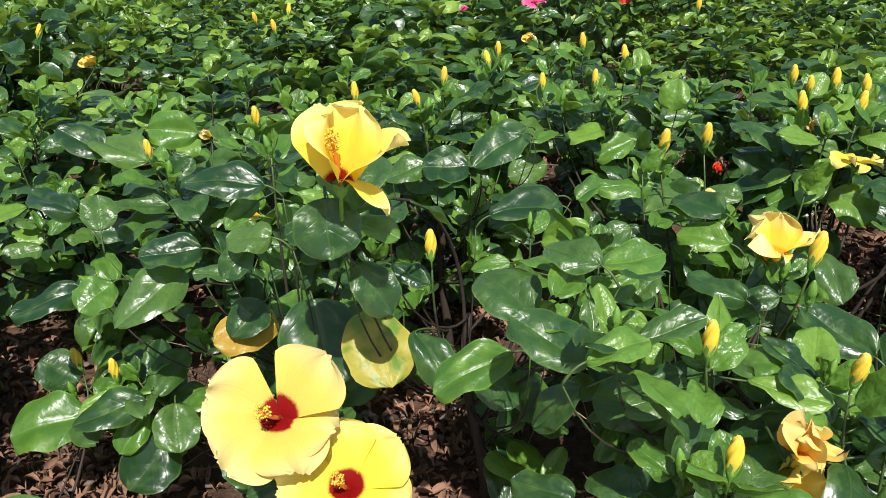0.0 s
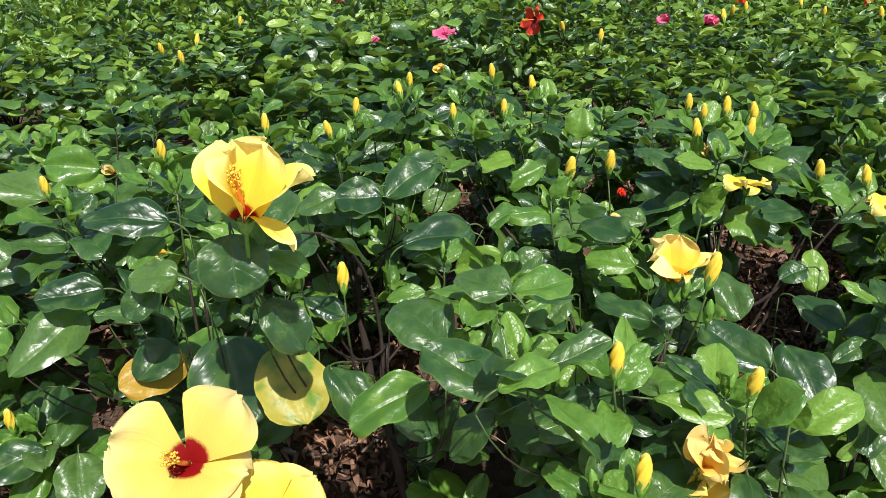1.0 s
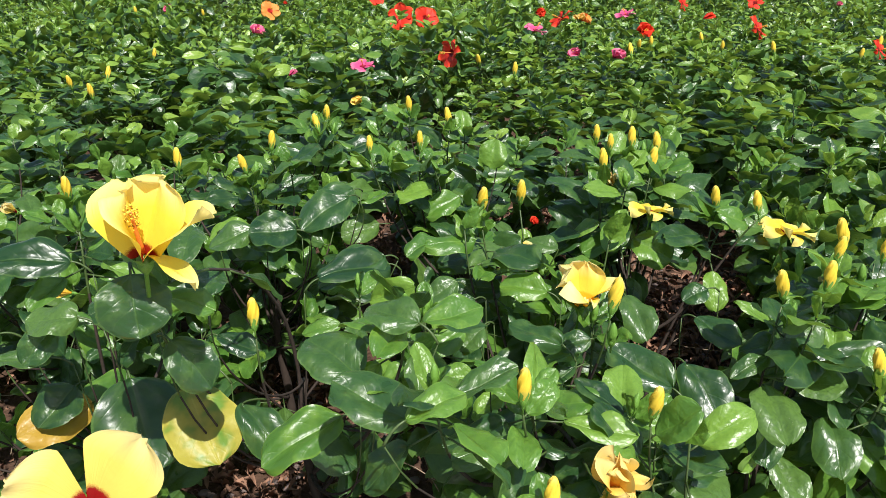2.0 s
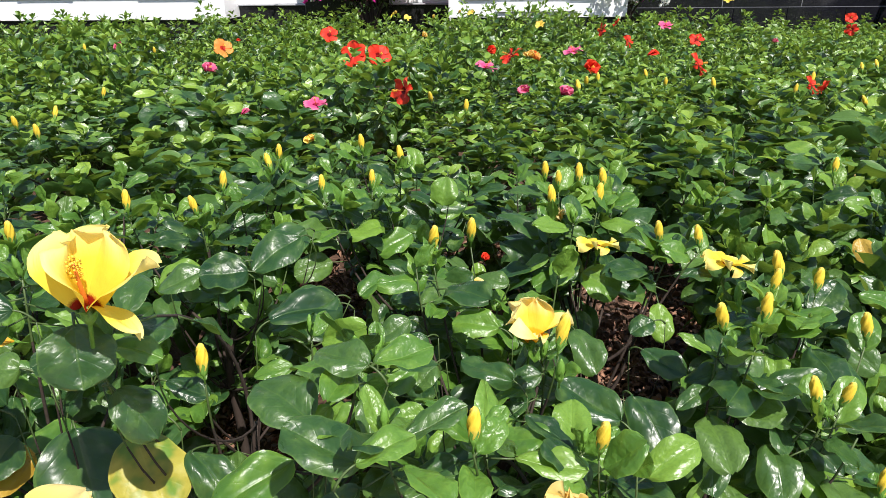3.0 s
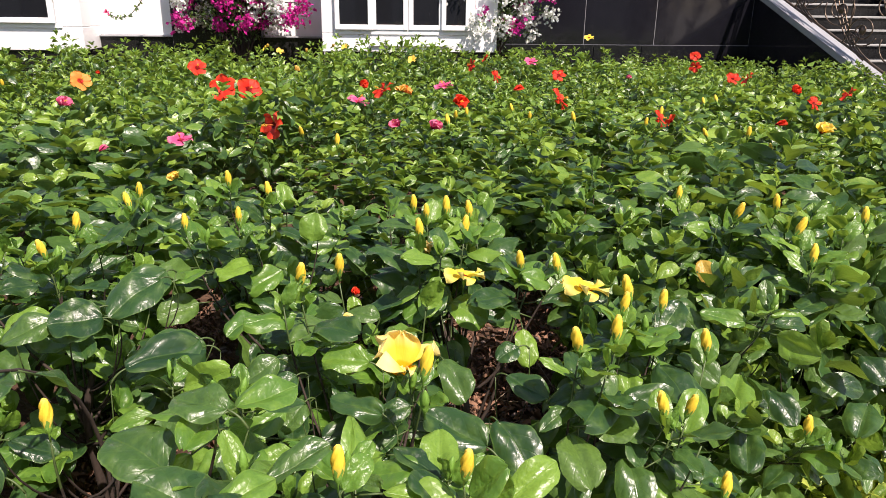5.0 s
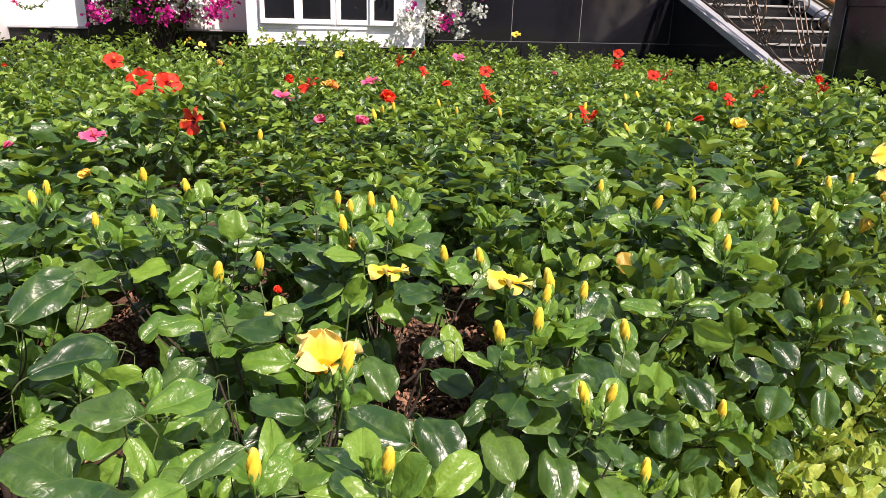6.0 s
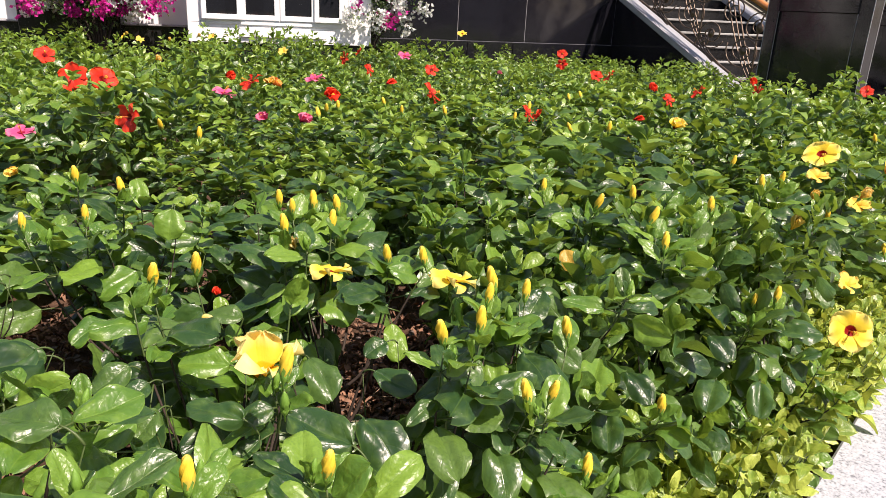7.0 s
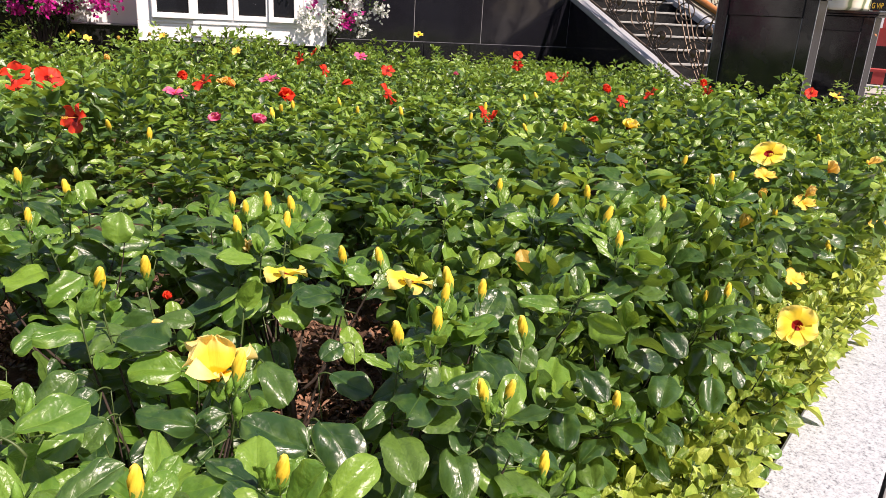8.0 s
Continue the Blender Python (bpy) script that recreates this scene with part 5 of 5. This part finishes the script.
# bay with the four-pane window
wall_piece("wall_bay_1", "smooth white painted wall below and beside a window", PAINT, -0.155, 1.85, BAY, RECESS + 0.3, 0.56, 0.765)
wall_piece("wall_bay_2", "smooth white painted wall beside a window", PAINT, -0.155, -0.02, BAY, RECESS + 0.3, 0.765, TOP)
wall_piece("wall_bay_3", "smooth white painted wall beside a window", PAINT, 1.585, 1.85, BAY, RECESS + 0.3, 0.765, TOP)
wall_piece("trim_1", "white moulded sill strip under the window", FRAME, 0.38, 1.30, BAY - 0.03, BAY, 0.62, 0.66)
window("window_1", -0.015, 1.58, BAY, 0.80, 2.2, [(0.045, 0.36), (0.455, 0.76), (0.875, 1.165), (1.245, 1.47)], (0, 3))
# bay with the wide window
wall_piece("wall_bay_4", "smooth white painted wall below a wide window", PAINT, -8.0, -2.70, BAY, RECESS + 0.3, 0.555, 0.80)
wall_piece("wall_bay_5", "smooth white painted wall beside a wide window", PAINT, -2.90, -2.70, BAY, RECESS + 0.3, 0.80, TOP)
window("window_2", -6.6, -2.90, BAY, 0.835, 2.2, [(-6.45, -5.85), (-5.72, -5.10), (-5.0, -4.46), (-4.33, -3.70), (-3.60, -3.01)], (2, 4))
wall_piece("wall_bay_6", "smooth white painted wall beside a wide window", PAINT, -8.0, -6.6, BAY, RECESS + 0.3, 0.80, TOP)
# recess between the bays
wall_piece("wall_recess_1", "white painted wall set back between the bays", PAINT, -2.70, -1.84, RECESS, RECESS + 0.3, 0.70, TOP)
wall_piece("wall_recess_2", "white painted wall set back between the bays", PAINT, -0.85, -0.155, RECESS, RECESS + 0.3, 0.70, TOP)
wall_piece("ledge_1", "thin grey stone ledge on the black plinth", STONE_GREY, -2.70, -1.84, RECESS - 0.07, RECESS + 0.3, 0.68, 0.70)
wall_piece("ledge_2", "thin grey stone ledge on the black plinth", STONE_GREY, -0.85, -0.155, RECESS - 0.07, RECESS + 0.3, 0.68, 0.70)
wall_piece("plinth_1", "black granite plinth under the white wall", GRANITE_DULL, -2.70, -0.155, RECESS - 0.04, RECESS + 0.3, -0.05, 0.68)
wall_piece("plinth_2", "black granite plinth under the bay", GRANITE_DULL, -0.125, 1.83, BAY + 0.03, RECESS + 0.3, -0.05, 0.56)
wall_piece("plinth_3", "black granite plinth under the wide bay", GRANITE_DULL, -8.0, -2.73, BAY + 0.03, RECESS + 0.3, -0.05, 0.555)
wall_piece("pilaster", "black granite pilaster between white walls", GRANITE_DULL, -1.84, -0.85, RECESS - 0.30, RECESS + 0.3, 0.0, TOP, category="pilaster")

# ---- polished black wall ----
BLACK = 9.3
black = thing("wall_black", "polished black granite wall of large slabs", "wall", HOUSE, kind="structure")
p = Pile()
box(p, 1.85, 5.60, BLACK + 0.004, BLACK + 0.35, 0.0, TOP)
part("backing", p.mesh("backing", [JOINT], smooth=False), black, "grey joint mortar behind the slabs")
seams = [1.85, 3.165, 4.12, 5.45]
for a, b in zip(seams, seams[1:]):
    for z0, z1 in ((0.62, 1.80), (1.80, 2.6), (2.6, TOP)):
        p = Pile()
        box(p, a + 0.004, b - 0.004, BLACK, BLACK + 0.03, z0 + 0.004, z1 - 0.004, edge=0.003)
        part("slab", p.mesh("slab", [GRANITE], smooth=False), black)
low = [1.85, 2.6, 3.3, 3.95, 4.65, 5.45]
for a, b in zip(low, low[1:]):
    p = Pile()
    box(p, a + 0.003, b - 0.003, BLACK - 0.02, BLACK + 0.03, -0.05, 0.617, edge=0.003)
    part("slab", p.mesh("slab", [GRANITE], smooth=False), black)

# ---- outer stair ----
SLOPE = 0.371


def string_top(v):
    return 0.481 + SLOPE * (v - 7.0)


stair = thing("staircase", "dark stone stair with pale nosings and a grey sloping border", "stairs", HOUSE, kind="structure")
for k in range(12):
    v0 = 6.15 + 0.40 * k
    z = 0.148 * (k + 1) - 0.02
    p = Pile()
    box(p, 5.60, 7.22, v0, v0 + 0.42, -0.05 if k < 1 else z - 0.30, z)
    tread = part("step", p.mesh("step", [GRANITE_DULL], smooth=False), stair)
    p = Pile()
    box(p, 5.60, 7.22, v0 - 0.022, v0 + 0.035, z - 0.022, z + 0.004, edge=0.004)
    part("nosing", p.mesh("nosing", [NOSING], smooth=False), tread, "pale stone nosing")
for u, inner in ((5.45, 5.60), (7.22, 7.37)):
    p = Pile()
    V, F = [], []
    for v in (6.0, 11.5):
        zt = string_top(v)
        V += [(u, v, -0.05), (inner, v, -0.05), (inner, v, zt - 0.075), (u, v, zt - 0.075)]
    p.add(V, [(0, 1, 2, 3), (7, 6, 5, 4), (0, 3, 7, 4), (1, 5, 6, 2), (3, 2, 6, 7), (0, 4, 5, 1)])
    part("cheek", p.mesh("cheek", [GRANITE], smooth=False), stair, "black granite side of the stair")
    p = Pile()
    V = []
    for v in (6.0, 11.5):
        zt = string_top(v)
        V += [(u - 0.025, v, zt - 0.073), (inner + 0.02, v, zt - 0.073), (inner + 0.02, v, zt), (u - 0.025, v, zt)]
    p.add(V, [(0, 1, 2, 3), (7, 6, 5, 4), (0, 3, 7, 4), (1, 5, 6, 2), (3, 2, 6, 7), (0, 4, 5, 1)])
    part("border", p.mesh("border", [STONE_GREY], smooth=False), stair, "pale grey sloping stone border")


# ---- iron railings ----
def spiral(cv, cz, r, turns, start, way=1):
    n = int(26 * turns)
    out = []
    for i in range(n + 1):
        s = i / n
        a = start + way * s * turns * 2 * math.pi
        q = r * (1 - 0.80 * s)
        out.append((0.0, cv + 1.5 * q * math.cos(a), cz + q * math.sin(a)))
    return out


def s_bar(v0, z0, v1, z1, bow):
    a, d = np.array([0, v0, z0]), np.array([0, v1, z1])
    n = np.array([0, -(z1 - z0), v1 - v0])
    return bezier(a, a + (d - a) * 0.33 + n * bow, a + (d - a) * 0.66 - n * bow, d, 14)


def railing(u, wood):
    r = thing("iron_railing", "bronzed wrought iron stair railing with scrolls and a wooden handrail", "railing", HOUSE @ Matrix.Translation((u, 0, 0)), group="stair railings")

    def bar(name, pts, rad, mat=IRON, sides=6):
        p = Pile()
        p.add(*tube(pts, rad, sides))
        return part(name, p.mesh(name, [mat]), r)

    low = [(0, v, string_top(v) + 0.07) for v in np.linspace(5.95, 11.2, 6)]
    bar("bottom_rail", low, 0.014)
    top = [(0, v, string_top(v) + 0.92) for v in np.linspace(5.95, 11.2, 6)]
    bar("top_rail", [(0, v, z - 0.05) for _, v, z in top], 0.014)
    h = bar("handrail", top, 0.034, WOOD_RAIL, 10)
    tagged(h, label="round varnished orange-brown wooden handrail")
    for k in range(5):
        v = 6.05 + 0.98 * k
        z = string_top(v) + 0.07
        g = SLOPE
        bar("scroll", spiral(v + 0.22, z + 0.22 * g + 0.24, 0.17, 1.9, 3.6), 0.0075)
        bar("scroll", spiral(v + 0.62, z + 0.62 * g + 0.30, 0.19, 2.0, 0.4, -1), 0.0075)
        bar("scroll", spiral(v + 0.42, z + 0.42 * g + 0.62, 0.16, 1.8, 2.0, -1), 0.0075)
        bar("scroll", spiral(v + 0.84, z + 0.84 * g + 0.64, 0.13, 1.7, 5.2), 0.0075)
        bar("scroll", spiral(v + 0.36, z + 0.36 * g + 0.10, 0.085, 1.6, 1.0), 0.008)
        # long sweeps that fall from the handrail and run out along the border
        for q in (0.0, 0.10, 0.20):
            a, d = np.array([0, v + 0.02 + 0.5 * q, z + 0.02]), np.array([0, v + 0.86 + q, z + (0.86 + q) * g + 0.80])
            bar("scroll_bar", bezier(a, a + np.array([0, 0.42, 0.42 * g + 0.02]), d + np.array([0, -0.30, -0.62]), d, 16), 0.008)
        bar("scroll_bar", s_bar(v + 0.50, z + 0.50 * g, v + 0.36, z + 0.36 * g + 0.80, 0.16), 0.010)
        for cv, cz in ((0.62, 0.30), (0.22, 0.24), (0.42, 0.62)):
            p = Pile()
            vv, f, uv = lathe([(0.052, -0.008), (0.052, 0.004), (0.034, 0.010), (0.022, 0.020), (0.008, 0.022)], 10)
            p.add(np.stack([vv[:, 2] * -1, vv[:, 0] + v + cv, vv[:, 1] + z + cv * g + cz], 1), f, uv)
            part("rosette", p.mesh("rosette", [IRON]), r, "round bronzed rosette")
    return r


railing(5.53, True)
railing(7.30, True)


# ---- piers at the foot of the stair ----
def pier(u, v, wide, long, top):
    """u, v: its front corner on the side of the bed."""
    g = thing("granite_pier", "polished black granite pier with recessed panels by the stair", "pier", HOUSE @ pose(u, v, 0, 0, 0, 12), group="stair piers")
    p = Pile()
    box(p, 0.022, wide - 0.022, 0.022, long - 0.022, -0.06, top - 0.06)
    part("core", p.mesh("core", [GRANITE_PIER], smooth=False), g)
    p = Pile()
    b = 0.13
    e = 0.008
    for v_a, v_b in ((0, b), (long - b, long)):
        box(p, 0, wide, v_a, v_b, -0.06, top - 0.06, edge=e)
    box(p, 0, wide, b, long - b, -0.06, 0.16, edge=e)
    box(p, 0, wide, b, long - b, top - 0.22, top - 0.06, edge=e)
    part("panel_border", p.mesh("panel_border", [GRANITE_PIER], smooth=False), g)
    # grey strips put the bevel highlights along edges and panels into colour
    for v_a in (-0.001, long - 0.005):
        for u_a in (-0.001, wide - 0.005):
            block("edge_strip", g, STONE_GREY, u_a, u_a + 0.006, v_a, v_a + 0.006, -0.06, top - 0.062, edge=0.001, label="pale strip for the light along the edge")
    for v_a in (b - 0.003, long - b - 0.003):
        block("edge_strip", g, JOINT, -0.0015, 0.003, v_a, v_a + 0.006, 0.16, top - 0.22, edge=0.001, label="pale strip for the light along the panel groove")
    p = Pile()
    for w, z0, z1 in ((0.025, top - 0.06, top - 0.035), (0.05, top - 0.035, top)):
        box(p, -w, wide + w, -w, long + w, z0, z1, edge=0.006)
    part("cap", p.mesh("cap", [GRANITE_PIER], smooth=False), g, "stepped black granite cap")
    return g


pier(5.42, 5.0, 0.13, 1.04, 1.36)
pier(7.24, 5.93, 0.13, 1.0, 1.27)


def pot(u, v, z):
    t = thing("stone_planter", "cream and green veined onyx planter on the pier", "planter", HOUSE @ Matrix.Translation((u, v, z)), group="planters")
    vv, f, uv = lathe([(0.17, 0.0), (0.208, 0.004), (0.216, 0.03), (0.212, 0.05), (0.222, 0.30), (0.235, 0.45), (0.24, 0.47), (0.21, 0.47), (0.18, 0.40)], 24)
    part("bowl", made("bowl", vv, f, [ONYX], uv), t)
    return t


ONYX, ot, ob_ = material("onyx")
wave = node(ot, "ShaderNodeTexWave", Scale=2.2, Distortion=7.0, Detail=3.0)
oco = ot.nodes.new("ShaderNodeTexCoord")
ot.links.new(oco.outputs["Object"], wave.inputs["Vector"])
ot.links.new(ramp(ot, wave.outputs["Fac"], [(0.1, (0.16, 0.20, 0.10)), (0.4, (0.62, 0.58, 0.42)), (0.9, (0.74, 0.72, 0.60))]), ob_.inputs["Base Color"])
ob_.inputs["Roughness"].default_value = 0.2
pot(7.22, 6.29, 1.27)
pot(5.38, 5.50, 1.36)

# ---- bougainvilleas against the house ----
def bougainvillea(name_label, u, v, wide, low, tall, magenta, seed):
    rng = np.random.RandomState(seed)
    t = thing("bougainvillea", name_label, "shrub", HOUSE @ Matrix.Translation((u, v, 0)), group="bougainvilleas")
    stems, green, pink, white = Pile(), Pile(), Pile(), Pile()
    for k in range(60):
        a = rng.uniform(0, 6.28)
        q = math.sqrt(rng.rand())
        d = np.array([wide * q * math.cos(a), 0.30 * q * math.sin(a) - 0.05, rng.uniform(low, tall)])
        path = bezier(np.array([rng.uniform(-0.05, 0.05), 0, -0.02]), np.array([0, 0, d[2] * 0.7]), np.array([d[0] * 0.6, d[1] * 0.6, d[2] + 0.25]), d, 10)
        stems.add(*tube(path, np.linspace(0.012, 0.003, 10), 4))
        for i in range(56):
            at = path[rng.randint(4, 10)] + rng.normal(0, 0.05, 3)
            vv, f, uv = SLIM[rng.randint(4)]
            r = frame_of(rng.normal(0, 1, 3) + np.array([0, -0.3, 0]), np.array([0, -0.4, 1.0]) + rng.normal(0, 0.4, 3))
            green.add((vv * (0.026, 0.042, 0.04)) @ r.T + at, f, uv)
        is_pink = rng.rand() < magenta
        for i in range(34):
            at = path[9] + rng.normal(0, 0.055, 3) + np.array([0, -0.03, 0])
            for w in range(3):
                vv, f, uv = SLIM[rng.randint(4)]
                r = frame_of(rng.normal(0, 1, 3) + np.array([0, -0.4, 0.3]), rng.normal(0, 1, 3))
                (pink if is_pink else white).add((vv * (0.038, 0.042, 0.04)) @ r.T + at, f, uv)
    tagged(part("stem", stems.mesh("stem", [BARK]), t, "thin woody stems"), kind="stuff")
    tagged(part("foliage", green.mesh("foliage", [LEAF_SMALL]), t, "small green leaves"), kind="stuff")
    for pile, mat, label in ((pink, PETAL_MAGENTA, "magenta bracts"), (white, PETAL_WHITE, "white bracts")):
        if pile.n:
            tagged(part("blossom", pile.mesh("blossom", [mat]), t, label), kind="stuff")
    return t


bougainvillea("magenta and white flowering bougainvillea against the black pilaster", -1.05, 8.62, 0.76, 0.84, 1.7, 0.6, 5)
bougainvillea("white flowering bougainvillea beside the window", 1.84, 8.68, 0.68, 0.76, 1.7, 0.12, 6)

wire = Pile()
wire.add(*tube([(0.288, 0.517, 0.0), (0.308, 0.487, 0.40), (0.318, 0.457, 0.560), (0.381, 0.447, 0.520), (0.431, 0.417, -0.01)], 0.0012, 5))
thing("wire", "thin grey wire strung between the bushes", "wire", None, wire.mesh("wire", [STONE_GREY]))

# a long twig that hangs from the bougainvillea towards the white wall
twig = thing("bougainvillea_twig", "thin hanging twig with small leaves and a red tip", "twig", HOUSE)
bend = np.array([(-1.5, 8.66, 1.30), (-2.02, 8.75, 1.24), (-2.14, 8.75, 1.05), (-2.26, 8.75, 0.92), (-2.39, 8.75, 0.89), (-2.51, 8.75, 0.95)])
q = Pile()
q.add(*tube(bend, 0.004, 5))
part("stem", q.mesh("stem", [BARK]), twig)
q, red_tip = Pile(), Pile()
rng = np.random.RandomState(9)
for i in range(46):
    s = rng.uniform(1, 4.9)
    at = bend[int(s)] + (bend[int(s) + 1] - bend[int(s)]) * (s % 1)
    vv, f, uv = POINTED[i % 4]
    r = frame_of(rng.normal(0, 1, 3), np.array([0, -0.6, 0.6]) + rng.normal(0, 0.4, 3))
    (red_tip if s > 4.75 else q).add((vv * (0.024, 0.036, 0.03)) @ r.T + at, f, uv)
for i in range(8):
    vv, f, uv = ROUND_FAR[i % 4]
    red_tip.add((vv * (0.03, 0.036, 0.03)) @ frame_of(rng.normal(0, 1, 3), rng.normal(0, 1, 3)).T + bend[-1], f, uv)
tagged(part("foliage", q.mesh("foliage", [LEAF_SMALL]), twig), kind="stuff")
tagged(part("blossom", red_tip.mesh("blossom", [PETAL_PINK]), twig, "red bracts"), kind="stuff")

# ---- the place beyond the stair ----
shed = thing("cafe", "dark cafe front with a red and white striped awning", "kiosk", HOUSE @ pose(11.8, 9.15, 0, 0, 0, -52))
block("back_wall", shed, GRANITE_DULL, -1.2, 5, 3.2, 3.4, 0, 3.4)
block("fascia", shed, GRANITE_DULL, -1.2, 5, -0.36, 0.1, 1.40, 2.6)
block("post", shed, GRANITE_DULL, -1.1, -0.9, 0.0, 0.2, 0, 1.42)
AWNING = plain("red_awning", (0.42, 0.05, 0.05), 0.7)
for k in range(40):
    block("awning_strip", shed, AWNING if k % 2 else PAINT, -1.2 + k * 0.1, -1.1 + k * 0.1, -0.35, -0.101, 1.13, 1.40, edge=0.008)
block("valance", shed, AWNING, -1.2, 3, -0.10, -0.06, 0.84, 1.16)
SIGN = plain("sign_yellow", (0.80, 0.50, 0.03), 0.5)
text = bpy.data.curves.new("sign_letters", "FONT")
text.body, text.size, text.extrude = "G VIP", 0.125, 0.004
text.materials.append(SIGN)
part("sign_letters", text, shed, "yellow sign letters", pose(-0.53, -0.368, 1.435, 90, 0, 0) @ Matrix.Diagonal((0.58, 1, 1, 1)))


bpy.context.view_layer.update()
# low bench stands in for red chairs, sized to fit the camera's view
bench = thing("low_bench", "low red bench standing in for red chairs on the paving", "bench", shed.matrix_world @ pose(0.3, 1.2, -0.06))
block("seat", bench, AWNING, -1.3, 1.5, -0.2, 0.2, 0.42, 0.47)
for k in range(9):
    block("slat", bench, AWNING, -1.25 + 0.32 * k, -1.05 + 0.32 * k, -0.19, -0.15, 0.20, 0.42)
for k in (-1.2, 0.1, 1.4):
    block("leg", bench, AWNING, k - 0.04, k + 0.04, -0.14, 0.18, 0.0, 0.42)

# ---- across the paving ----
facade = thing("wall_opposite", "plain pale rendered building front across the paving", "wall", HOUSE, kind="structure")
for k in range(7):
    u = -14 + 4 * k
    block("wall_panel", facade, PALE_WALL, u, u + 2.6, -12.4, -12, 0, 7, edge=0.02)
    block("wall_panel", facade, PALE_WALL, u + 2.6, u + 4, -12.4, -12, 3.2, 7, edge=0.02)
    block("dark_doorway", facade, GRANITE_DULL, u + 2.6, u + 4, -12.4, -12.3, 0, 3.2, edge=0.02)
